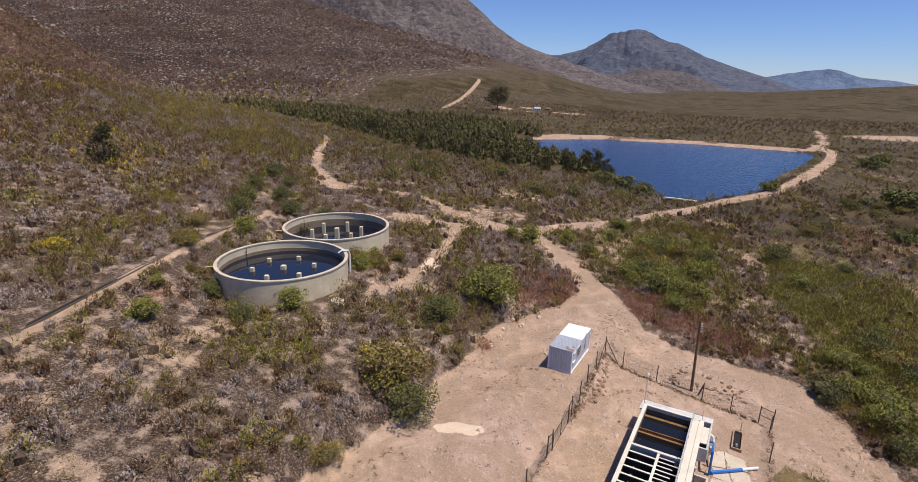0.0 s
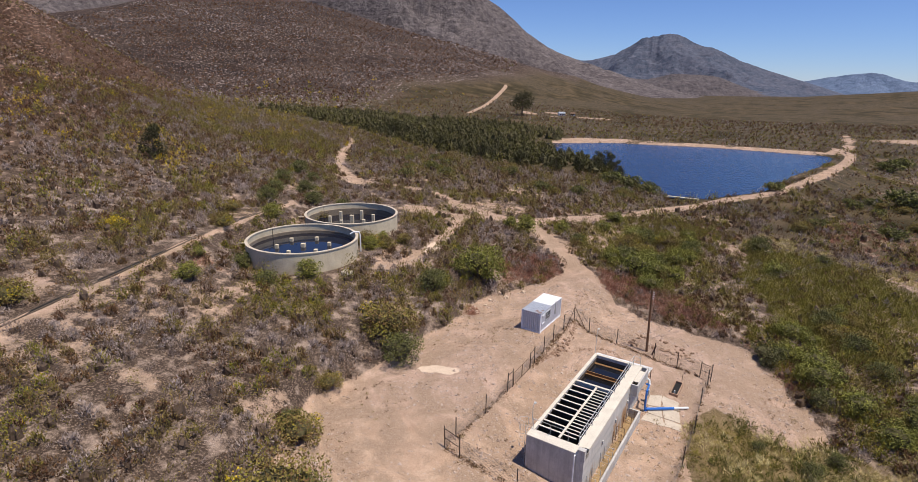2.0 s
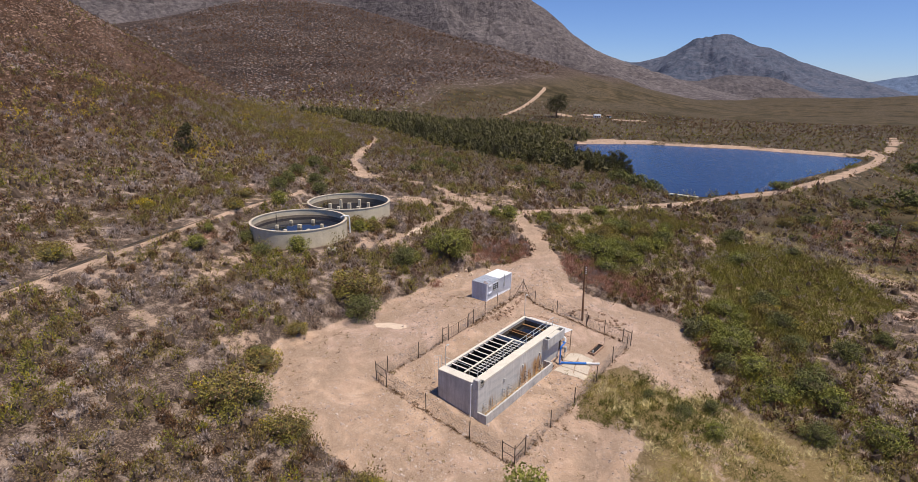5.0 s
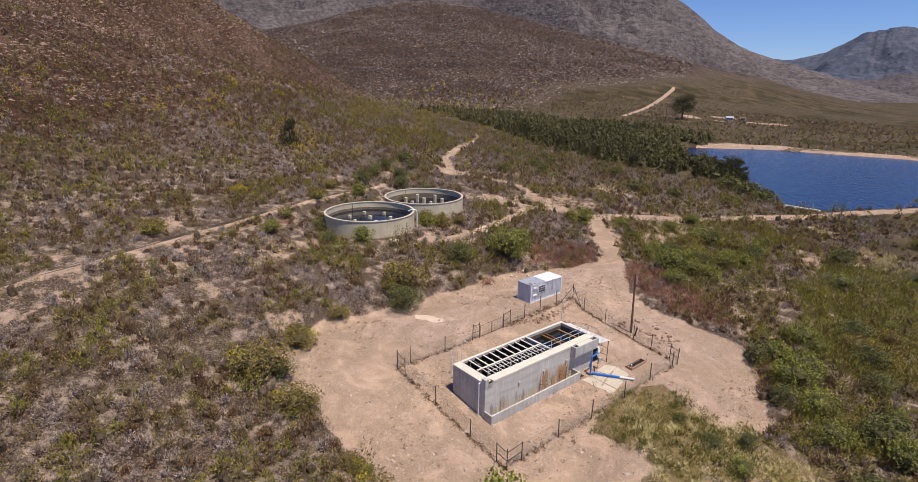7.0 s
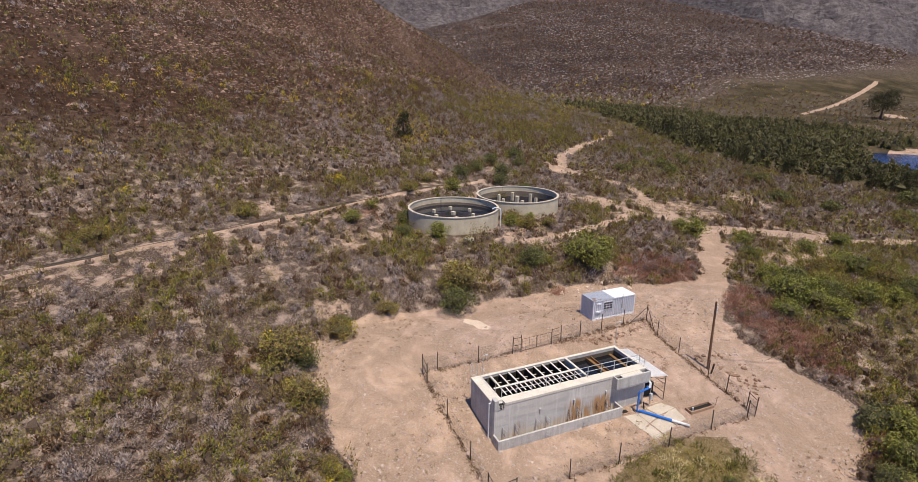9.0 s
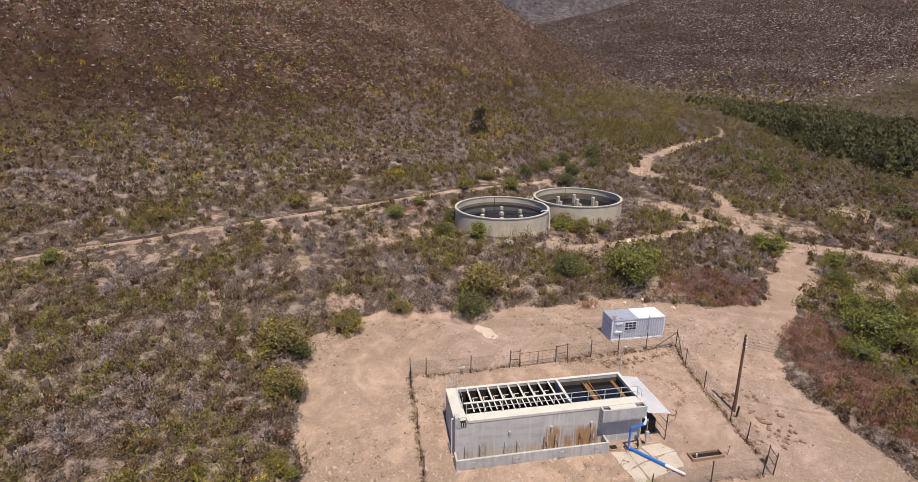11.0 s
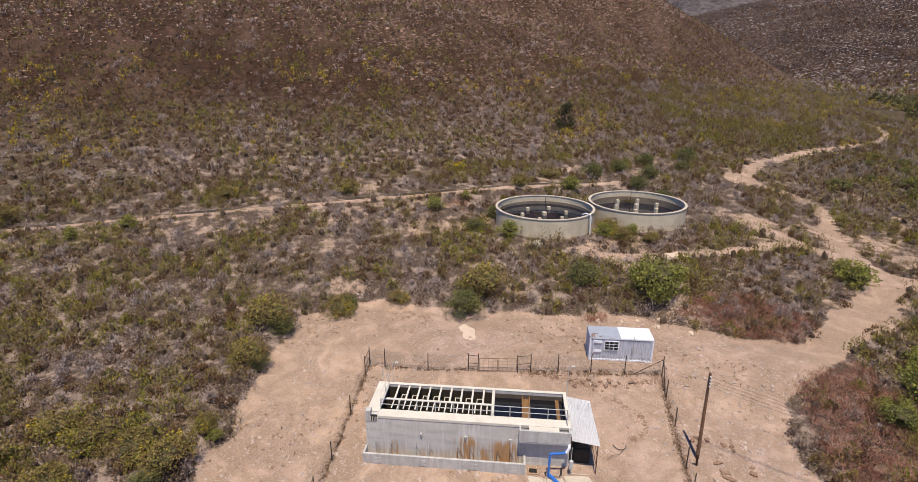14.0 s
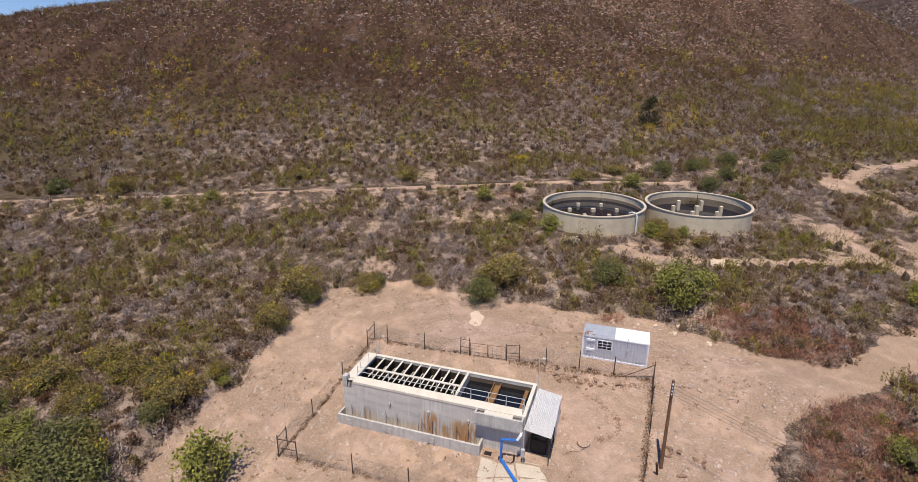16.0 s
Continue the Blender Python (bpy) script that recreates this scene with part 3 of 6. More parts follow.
def near_box(x, y, pts, pad):
    a = np.array(pts)
    return (x > a[:, 0].min() - pad) & (x < a[:, 0].max() + pad) & (y > a[:, 1].min() - pad) & (y < a[:, 1].max() + pad)


def bare_mask(x, y):
    """How far the ground is open earth, 0 to 1."""
    x, y = np.asarray(x, float).ravel(), np.asarray(y, float).ravel()
    out = 1 - ramp(poly_dist(x, y, PAD) + 1.8 * (fbm(x, y, 3) - 0.5), -0.6, 0.8)
    out = np.maximum(out, 1 - ramp(poly_dist(x, y, APRON), -1.0, 1.2))
    out = out * (0.12 + 0.88 * ramp(poly_dist(x, y, MARSH) + 1.6 * (fbm(x, y, 2.5) - 0.5), -0.7, 0.7))
    for pts, w in ROADS:
        k = near_box(x, y, pts, 12)
        d = line_dist(x[k], y[k], pts)
        strip = 1.45 * (1 - ramp(d, 0.65 * w, 1.25 * w)) * (1 - 0.5 * (1 - ramp(d, 0.2, 0.5)) * (w < 2.2))
        out[k] = np.maximum(out[k], strip)
    k = near_box(x, y, FURROW, 30)
    d = line_dist(x[k], y[k], FURROW)
    east = x[k] > np.interp(y[k], [p[1] for p in FURROW], [p[0] for p in FURROW])
    band = np.maximum((1 - ramp(d, 0.8, 1.7)) * 0.85, (1 - ramp(d, 8, 14)) * 0.44 * (1 - ramp(y[k], 50, 60))) * east
    out[k] = np.maximum(out[k], np.minimum(band, 0.9))
    d = poly_dist(x, y, LAKE)
    out = np.maximum(out, (1 - ramp(d + 16 * (fbm(x, y, 20) - 0.5), 8, 26)) * ramp(y, 262, 275) * (x > 20) * (0.45 + 0.55 * ramp(fbm(x, y, 9), 0.38, 0.55)))
    out = np.maximum(out, 0.52 * ramp(fbm(x, y, 6), 0.53, 0.69) * ramp(y, 2, 22) * (1 - ramp(np.hypot(x, y - 40), 90, 150)) * ramp(x, -52, -44))
    out = np.maximum(out, 0.42 * ramp(fbm(x - 40, y, 18), 0.50, 0.64) * ramp(x, 45, 70) * (1 - ramp(y, 300, 500)))
    out = np.maximum(out, 0.8 * (1 - ramp(np.hypot(x + 14.5, y - 92), 1.5, 5)))
    out = np.maximum(out, 0.85 * (1 - ramp(np.hypot((x + 33) / 1.6, y - 107.5), 1.5, 4)))
    out = np.maximum(out, 0.7 * (1 - ramp(np.hypot((x - 330) / 2.5, y - 420), 20, 45)))
    return out


def land(x, y):
    """Height of the ground with its small unevenness."""
    x, y = np.asarray(x, float), np.asarray(y, float)
    far = np.hypot(x, y - 40)
    h = ground_z(x, y)
    rough = ramp(poly_dist(x, y, PAD), -2, 6) * ramp(poly_dist(x, y, LAKE), 2, 12)
    h = h + rough * ((fbm(x, y, 14) - 0.5) * 0.9 * ramp(line_dist(x, y, DAM), 3, 8) + (fbm(x, y, 3, 2) - 0.5) * 0.25)
    h = h + (fbm(x + 50, y, 2.2, 3) - 0.5) * 0.14 * (1 - rough) * ramp(poly_dist(x, y, LAKE), 0, 3)
    h = h + ramp(far, 150, 700) * ramp(natural_z(x, y), 5, 40) * (fbm(x, y, 160, 5) - 0.5) * 26
    for tx, ty in TANKS:
        h = np.where(np.hypot(x - tx, y - ty) < 9, -3.12, h)
    return h


def at(x, y, dz=0.0):
    return Vector((x, y, float(land(np.array([x]), np.array([y]))[0]) + dz))


def stretch(a, b, step, grow, low, high):
    """Grid lines: even from a to b, wider and wider outside."""
    mid = list(np.arange(a, b, step))
    left, right, s = [a], [mid[-1]], step
    while left[-1] > low:
        s *= grow
        left.append(left[-1] - s)
    s = step
    while right[-1] < high:
        s *= grow
        right.append(right[-1] + s)
    return np.array(left[:0:-1] + mid + right[1:])


gx = np.concatenate([stretch(-52, 46, 0.95, 1.06, -4700, 46), np.arange(46.9, 168, 1.6), stretch(169, 172, 1.5, 1.07, 169, 4700)[1:]])
gy = np.concatenate([stretch(-2, 114, 0.95, 1.06, -3000, 114), np.arange(115, 306, 1.6), stretch(307, 310, 1.5, 1.05, 307, 4700)[1:]])
gx, gy = np.unique(gx.round(3)), np.unique(gy.round(3))
GX, GY = np.meshgrid(gx, gy)
vx, vy = GX.ravel(), GY.ravel()
nx, ny = len(gx), len(gy)
i, j = np.meshgrid(np.arange(nx - 1), np.arange(ny - 1))
q = (j * nx + i).ravel()
faces = np.stack([q, q + 1, q + 1 + nx, q + nx], 1)
vz = land(vx, vy)
nat = natural_z(vx, vy)
away = np.hypot(vx, vy - 40)
burnt_edge = vx - np.interp(vy, (420, 500, 617, 710, 886, 1100), (-150, -160, -150, -90, 0, 90)) + 70 * (fbm(vx, vy, 60) - 0.5)
slope_mask = np.where(vy > 430, ramp(nat, -3, 6) * (1 - ramp(burnt_edge, -30, 50)), ramp(nat + 6 * (fbm(vx, vy, 40) - 0.5), 4, 15) * (vx < -40))
plain_mask = ramp(away + 30 * (fbm(vx, vy, 25) - 0.5), 55, 120) * (1 - slope_mask)
marsh_mask = 1 - ramp(poly_dist(vx, vy, MARSH), -3, 3)
ground = mesh_arrays("ground", np.stack([vx, vy, vz], 1), faces, M["ground"], True, {"bare": bare_mask(vx, vy), "slope": slope_mask, "plain": plain_mask, "grass": marsh_mask, "rock": 0.08 + 0.42 * ramp(vy + 30 * (fbm(vx, vy, 30) - 0.5), 20, 95), "ash": ramp(vy, 380, 520)})
tagged(ground, "dry sandy valley floor with scrub, dirt tracks and stony slopes", "ground", kind="structure")

# water of the reservoir
wa = np.array(LAKE, float).mean(0)
ring = [(*(wa + (np.array(p) - wa) * 1.06), LAKE_Z) for p in smooth_line(LAKE + LAKE[:1])[:-1]]
bm = B()
bm.faces.new([bm.verts.new(p) for p in ring])
lake = tagged(link_mesh("water", bm, M["lake"]), "deep blue wind-rippled reservoir water behind an earth dam", "lake", kind="structure")


# ---- mountains ----
def mountain(name, label, crest, base, reach, material, seed, craggy=0.16, cols=150, rows=44):
    """A range along a crest line of (x, y, z), falling to the base height on both sides."""
    c = np.array(crest, float)
    s = np.linspace(0, len(c) - 1, cols)
    cx, cy, cz = (np.interp(s, np.arange(len(c)), c[:, a]) for a in range(3))
    cz = cz + craggy * 70 * (fbm(s * 41 + seed * 9, s * 3, 60, 5) - 0.5)
    dx, dy = np.gradient(cx), np.gradient(cy)
    length = np.hypot(dx, dy)
    w = np.linspace(-1, 1, rows)
    W, S = np.meshgrid(w, np.arange(cols), indexing="ij")
    X = cx[S] - dy[S] / length[S] * W * reach
    Y = cy[S] + dx[S] / length[S] * W * reach
    n = fbm(X + seed * 311, Y - seed * 173, reach * 0.55, 6)
    gully = np.abs(fbm(X * 1.0 - seed * 77, Y + seed * 55, reach * 0.3, 5) - 0.5) * 2
    fall = np.abs(W)
    shape = np.where(fall < 0.25, 1 - 1.5 * fall * fall / 0.25 * 0.5 - 0.35 * fall, 0) * 0 + (1 - fall) ** 1.25
    rise = (cz[S] - base) * shape
    Z = base - 25 * fall + rise * (1 + craggy * 2.0 * (n - 0.5) * np.minimum(1, fall * 5)) - rise * craggy * 1.6 * gully * np.minimum(1, fall * 4) + (n - 0.5) * craggy * 90 * np.minimum(1, fall * 3 + 0.15)
    Z[0], Z[-1] = base - 60, base - 60
    i, j = np.meshgrid(np.arange(cols - 1), np.arange(rows - 1))
    q = (j * cols + i).ravel()
    ob = mesh_arrays(name, np.stack([X.ravel(), Y.ravel(), Z.ravel()], 1), np.stack([q, q + 1, q + 1 + cols, q + cols], 1), material, False)
    return tagged(ob, label, "mountain", kind="structure")


def bearing(deg, d, elev):
    return (d * math.sin(radians(deg)), d * math.cos(radians(deg)), 21 + d * math.tan(radians(elev)))


mountain("backdrop_cliffs", "grey layered sandstone mountain with cliffs and scree", [bearing(-75, 2300, 16), bearing(-48, 2300, 15), bearing(-30, 2300, 13), bearing(-14, 2350, 12.5), bearing(-8, 2400, 10), bearing(-3.5, 2450, 7.2), bearing(-0.5, 2500, 5), bearing(2.5, 2550, 3.2), bearing(5, 2600, 2.2), bearing(9, 2700, 0.2), bearing(12, 2800, -1.2)], -20, 900, M["cliff"], 1, 0.48, 320, 96)
mountain("backdrop_peak", "flat-topped mountain across the valley, tinted blue-grey as haze", [bearing(-3, 3700, 1.5), bearing(4, 3700, 2.3), bearing(6, 3680, 2.4), bearing(8.3, 3650, 2.8), bearing(9.5, 3620, 3.5), bearing(10.6, 3600, 4.3), bearing(11.5, 3600, 4.72), bearing(12.5, 3600, 4.78), bearing(13.5, 3600, 4.72), bearing(14.6, 3600, 4.42), bearing(16, 3600, 3.75), bearing(17.6, 3600, 3.1), bearing(19.5, 3620, 2.15), bearing(21.6, 3650, 1.4), bearing(24.5, 3700, 0.55), bearing(28, 3800, -0.6), bearing(32, 3900, -1.3)], -40, 1000, M["peak"], 2, 0.55, 240, 70)
mountain("backdrop_spur", "stony lower spur in front of a blue-grey mountain", [bearing(7.5, 2700, -0.6), bearing(9.3, 2700, 0.9), bearing(11.5, 2750, 0.6), bearing(14, 2800, 1.1), bearing(17, 2900, 1.0), bearing(20, 3000, 0.0), bearing(24, 3100, -0.9)], -35, 500, M["spur"], 5, 0.5, 160, 44)
mountain("backdrop_range", "far mountain range on the skyline, painted pale blue as haze", [bearing(15, 4600, 0.2), bearing(22, 4600, 0.4), bearing(24.5, 4600, 0.7), bearing(27.1, 4600, 1.15), bearing(29.0, 4600, 1.45), bearing(29.8, 4600, 1.35), bearing(31.3, 4600, 0.82), bearing(33.3, 4600, 0.6), bearing(35.2, 4600, 0.25), bearing(40, 4600, 0.5), bearing(50, 4600, 0.2)], -45, 350, M["range"], 3, 0.16, 160, 28)


# ---- low growth ----
def grid_points(x0, x1, y0, y1, step):
    """Points strewn evenly, none in step."""
    x, y = np.meshgrid(np.arange(x0, x1, step), np.arange(y0, y1, step))
    x, y = x.ravel(), y.ravel()
    return x + rng.uniform(-0.55, 0.55, x.size) * step, y + rng.uniform(-0.55, 0.55, x.size) * step


def tufts(cx, cy, cz, r, h, tint, n, blade=0.42, width=0.16, stand=0.5, longest=0.45):
    """Triangles for many plants at once: n blades each, standing out of a rounded body r wide and h high."""
    N = len(cx)
    rep = lambda a: np.repeat(np.asarray(a, float), n)
    u, a = rng.uniform(-0.1, 1, N * n), rng.uniform(0, 2 * np.pi, N * n)
    flat = np.sqrt(np.maximum(0, 1 - u * u))
    d = np.stack([flat * np.cos(a), flat * np.sin(a), u], 1)
    lump = 0.80 + 0.22 * np.sin(3 * a + rep(rng.uniform(0, 6, N))) * flat + 0.16 * np.sin(5 * a + 4 * u + rep(rng.uniform(0, 6, N)))
    k = rng.uniform(0.55, 1, N * n) ** 0.5 * lump
    R, Hh = rep(r), rep(h)
    p = np.stack([rep(cx) + d[:, 0] * k * R, rep(cy) + d[:, 1] * k * R, rep(cz) + np.maximum(d[:, 2] * k, -0.02) * Hh], 1)
    size = np.minimum(np.minimum(R, Hh), longest)
    out = np.cross(d, rng.normal(0, 1, d.shape))
    out = 0.5 * out / (np.linalg.norm(out, axis=1)[:, None] + 1e-9) + 0.6 * d + rng.normal(0, 0.3, d.shape)
    out[:, 2] += stand
    out /= np.linalg.norm(out, axis=1)[:, None]
    side = np.cross(out, 0.4 * d + rng.normal(0, 0.7, d.shape))
    side /= np.linalg.norm(side, axis=1)[:, None] + 1e-9
    ln, wd = (size * blade * rng.uniform(0.6, 1.4, N * n))[:, None], (size * width * rng.uniform(0.6, 1.4, N * n))[:, None]
    v = np.stack([p - side * wd, p + side * wd, p + out * ln], 1).reshape(-1, 3)
    t = np.repeat(rep(tint) + rng.normal(0, 0.03, N * n), 3)
    return v, t


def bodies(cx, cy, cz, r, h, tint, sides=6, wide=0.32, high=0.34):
    """Stand-in shade inside many plants at once: a ragged dark dome each."""
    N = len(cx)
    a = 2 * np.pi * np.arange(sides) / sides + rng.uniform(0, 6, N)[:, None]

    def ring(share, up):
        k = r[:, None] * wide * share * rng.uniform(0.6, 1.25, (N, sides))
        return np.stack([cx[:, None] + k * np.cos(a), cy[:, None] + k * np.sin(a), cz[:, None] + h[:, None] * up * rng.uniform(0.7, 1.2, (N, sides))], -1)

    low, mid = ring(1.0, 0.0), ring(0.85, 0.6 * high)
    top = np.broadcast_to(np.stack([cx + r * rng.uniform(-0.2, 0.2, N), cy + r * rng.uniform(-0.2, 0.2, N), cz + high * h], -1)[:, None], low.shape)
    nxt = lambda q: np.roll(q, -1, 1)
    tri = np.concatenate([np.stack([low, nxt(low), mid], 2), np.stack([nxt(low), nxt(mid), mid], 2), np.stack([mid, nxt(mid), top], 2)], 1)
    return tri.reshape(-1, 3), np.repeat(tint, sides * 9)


def growth(name, groups, material, label, category="shrubs"):
    v, t = np.concatenate([g[0] for g in groups]), np.concatenate([g[1] for g in groups])
    ob = mesh_arrays(name, v, np.arange(len(v)).reshape(-1, 3), material, False, {"tint": np.clip(t, 0, 1)})
    return tagged(ob, label, category, kind="stuff")


GREEN = [(14.8, 84.5), (23.7, 106.8), (36, 109), (42.7, 104.5), (38.9, 86.4), (29.7, 77.4), (21.3, 71.2)]
REEDS = [(41.9, 79), (48.4, 92), (60.7, 95.9), (67.9, 85.6), (70, 70), (59.2, 60.4), (46.7, 48.1), (40.7, 57.5)]
STRAW = [(50, 100), (57, 108), (70, 96), (88, 84), (84, 78), (66, 88)]
BRUSH_BANK = [(3.6, 60.2), (2.4, 66.5), (4.5, 70.5), (8.6, 73.0), (11.4, 73.2), (12.2, 69.5), (10.0, 65.3), (6.0, 62.2)]
BRUSH_SIDE = [(18.6, 61.6), (17.6, 66.0), (18.2, 71), (23.6, 70), (26.5, 66.5), (31.5, 61.5), (33.0, 56.0), (29.5, 55.6), (25.0, 56.6), (21, 60.2)]


def scrub_tint(x, y):
    """What grows where: grey and brown heath, olive and green bushes, some in yellow flower."""
    n = len(x)
    inside = lambda pts, soft: 1 - ramp(poly_dist(x, y, pts), -soft, soft)
    green, reed, straw = inside(GREEN, 5), inside(REEDS, 4), inside(STRAW, 3)
    east, hillfoot = ramp(x, 16, 26), ramp(-x, 44, 54)
    hill = ramp(natural_z(x, y), 7, 20) * (x < -40) + ramp(y, 420, 520)
    valley = ramp(y, 105, 135)
    # shares of grey, brown, olive and green plants
    share = np.stack([0.36 + 0 * x, 0.24 + 0 * x, 0.31 + 0 * x, 0.09 + 0 * x])
    for w, to in ((hillfoot, (0.20, 0.46, 0.28, 0.06)), (valley, (0.34, 0.22, 0.34, 0.10)), (east, (0.26, 0.30, 0.26, 0.18)), (hill, (0.06, 0.80, 0.11, 0.03)), (green, (0.06, 0.06, 0.30, 0.58)), (reed, (0.02, 0.10, 0.30, 0.58)), (straw, (0.70, 0.25, 0.05, 0.0))):
        share = share * (1 - w) + np.array(to)[:, None] * w
    edge = np.concatenate([np.zeros((1, n)), np.cumsum(share, 0)])
    rank = np.clip(0.5 + 0.95 * (rng.random(n) - 0.5) + 1.5 * (fbm(x + 70, y - 40, 6) - 0.5), 0.001, 0.999)
    kind = np.clip((rank > edge[1:4]).sum(0), 0, 3)
    inner = (rank - edge[kind, np.arange(n)]) / (edge[kind + 1, np.arange(n)] - edge[kind, np.arange(n)] + 1e-6)
    lo, hi = np.array((0.0, 0.24, 0.42, 0.66))[kind], np.array((0.16, 0.40, 0.62, 0.84))[kind]
    hi = np.where((kind == 1) & (rng.random(n) < 1.2 * hill), 0.335, hi)
    t = lo + (hi - lo) * np.clip(inner, 0, 1)
    gold = rng.random(n) < 0.14 * ramp(-x, 44, 66) * (1 - ramp(natural_z(x, y), 14, 30)) * ramp(fbm(x, y, 13), 0.53, 0.64)
    return np.where(gold, rng.uniform(0.93, 1.0, n), t)


FOREST = [(-200, 392), (-150, 335), (-123, 301), (-97, 262), (-84, 251), (-60, 221), (-47, 205), (-35, 188), (-20, 179), (0, 174), (14, 176), (28, 174), (37, 186), (37, 205), (28, 236), (4, 268), (12, 296), (30, 303), (30, 318), (22, 350), (5, 385), (-45, 400), (-106, 412), (-170, 402)]
YARD_THINGS = [(-25.0, 59.2, 8.6), (-23.0, 75.1, 8.6), (51.5, 144.5, 5.5)]


def keep_points(x, y, clear=0.62):
    ok = (bare_mask(x, y) + 0.35 * (fbm(x, y, 5) - 0.5) + rng.normal(0, 0.08, len(x)) < clear) & (poly_dist(x, y, LAKE) > 1.0)
    for tx, ty, tr in YARD_THINGS:
        ok &= np.hypot(x - tx, y - ty) > tr
    return ok & (line_dist(x, y, FURROW) > 1.0)


LEAFY, SHADE_CORES = {}, {}


def scrub(name, x0, x1, y0, y1, step, n, size, blade, width, where=None, gaps=0.40, open_share=0.7, sides=0):
    """Rounded shrubs over a stretch of ground, with open places between them; blade and width in metres."""
    x, y = grid_points(x0, x1, y0, y1, step)
    if where is not None:
        k = where(x, y)
        x, y = x[k], y[k]
    k = keep_points(x, y, 0.46 if size > 0.5 else 0.62)
    k &= (fbm(x + 11, y + 5, 4.5, 3) > gaps) | (rng.random(len(x)) > open_share)
    k &= rng.random(len(x)) > 0.35 * ramp(natural_z(x, y), 6, 18) * (x < -40)
    x, y = x[k], y[k]
    t = scrub_tint(x, y)
    s = np.clip(size * rng.lognormal(0, 0.38, len(x)) * (0.85 + 0.35 * (t > 0.42)), 0.3 * size, 2.1 * size)
    h = s * rng.uniform(1.15, 2.1, len(x)) * (1 + 0.2 * (t > 0.42))
    z = land(x, y) - 0.05
    LEAFY.setdefault(name, []).append(tufts(x, y, z, s, h, t, n, blade / 0.5, width / 0.5, 0.75, 0.5))
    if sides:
        SHADE_CORES.setdefault(name, []).append(bodies(x, y, z, s, h, t, sides))


def seen_side(x, y):
    """The stretch of heath that lies open to the yard and the hill."""
    return (x < np.interp(y, (-60, -45, -30, -20, -10, 0, 15, 20, 25, 40, 60, 85, 110), (-68, -42, -17, -2, 11, 25, 31, 46, 56, 61, 70, 85, 101))) & (poly_dist(x, y, MARSH) > 0.5)


def behind(x, y):
    return ~seen_side(x, y) & (poly_dist(x, y, MARSH) > 0.5)


def off_wood(x, y):
    return poly_dist(x, y, FOREST) > 0


scrub("scrub_near", -52, 50, -60, 112, 1.34, 136, 0.76, 0.26, 0.054, seen_side, 0.36, 0.85, 6)
scrub("scrub_near", -52, 50, -60, 112, 1.2, 30, 0.36, 0.20, 0.038, seen_side, 0.0)
scrub("scrub_near", -40, 110, -60, 112, 3.0, 30, 0.9, 0.4, 0.09, lambda x, y: behind(x, y) & (x < 60), 0.42)
scrub("scrub_slope", -130, -52, -100, 200, 1.68, 50, 0.92, 0.37, 0.083, None, 0.30, 0.5, 5)
scrub("scrub_hill", -330, -130, -140, 330, 2.3, 14, 0.95, 0.6, 0.15, None, 0.36, 0.6, 5)
scrub("scrub_valley", -130, 60, 112, 262, 1.9, 44, 0.98, 0.39, 0.093, off_wood, 0.34, 0.7, 5)
scrub("scrub_valley", 50, 110, 5, 190, 1.9, 64, 0.98, 0.38, 0.075, lambda x, y: seen_side(x, np.minimum(y, 110)), 0.46, 0.85, 5)
scrub("scrub_valley", 60, 230, 60, 300, 3.0, 16, 1.1, 0.55, 0.18, lambda x, y: (x > 110) | ~seen_side(x, np.minimum(y, 110)), 0.50, 0.85)
scrub("scrub_far", -260, 480, 300, 640, 4.6, 8, 1.1, 0.8, 0.3, lambda x, y: off_wood(x, y) & (natural_z(x, y) < 14), 0.44)
scrub("scrub_far", -620, -20, 420, 980, 6.5, 8, 1.9, 1.6, 0.55, lambda x, y: x < np.interp(y, (420, 500, 617, 710, 886, 1100), (-150, -160, -150, -90, 0, 90)), 0.40)
for name, label in (("scrub_near", "dense knee-high grey, brown and olive heath scrub"), ("scrub_slope", "brown and olive scrub with yellow flowers above a furrow"), ("scrub_hill", "scattered dark scrub on a stony burnt hillside"), ("scrub_valley", "mixed green and grey scrub below an earth dam"), ("scrub_far", "far dark scrub dotted over plain and hill foot")):
    growth(name, LEAFY[name], M["shrub"], label)
    # dark domes inside the shrubs, coloured to pass for their inner shade
    if name in SHADE_CORES:
        growth(name.replace("scrub", "stems"), SHADE_CORES[name], M["heathshade"], "dark woody cores inside low scrub, standing in for inner shade", "stems")


# dead brush heaps, reeds and rough grass
def patch_points(cx, cy, rx, ry, n, turn=0.0):
    a, k = rng.uniform(0, 2 * np.pi, n), np.sqrt(rng.uniform(0, 1, n))
    x, y = rx * k * np.cos(a), ry * k * np.sin(a)
    c, s = math.cos(radians(turn)), math.sin(radians(turn))
    return cx + c * x - s * y, cy + s * x + c * y


def patch(cx, cy, rx, ry, n, size, tint, blades, turn=0.0, blade=0.6, width=0.05, high=0.95):
    x, y = patch_points(cx, cy, rx, ry, n, turn)
    s = size * rng.lognormal(0, 0.3, n)
    return tufts(x, y, land(x, y) - 0.03, s, s * high, rng.uniform(*tint, n), blades, blade, width)


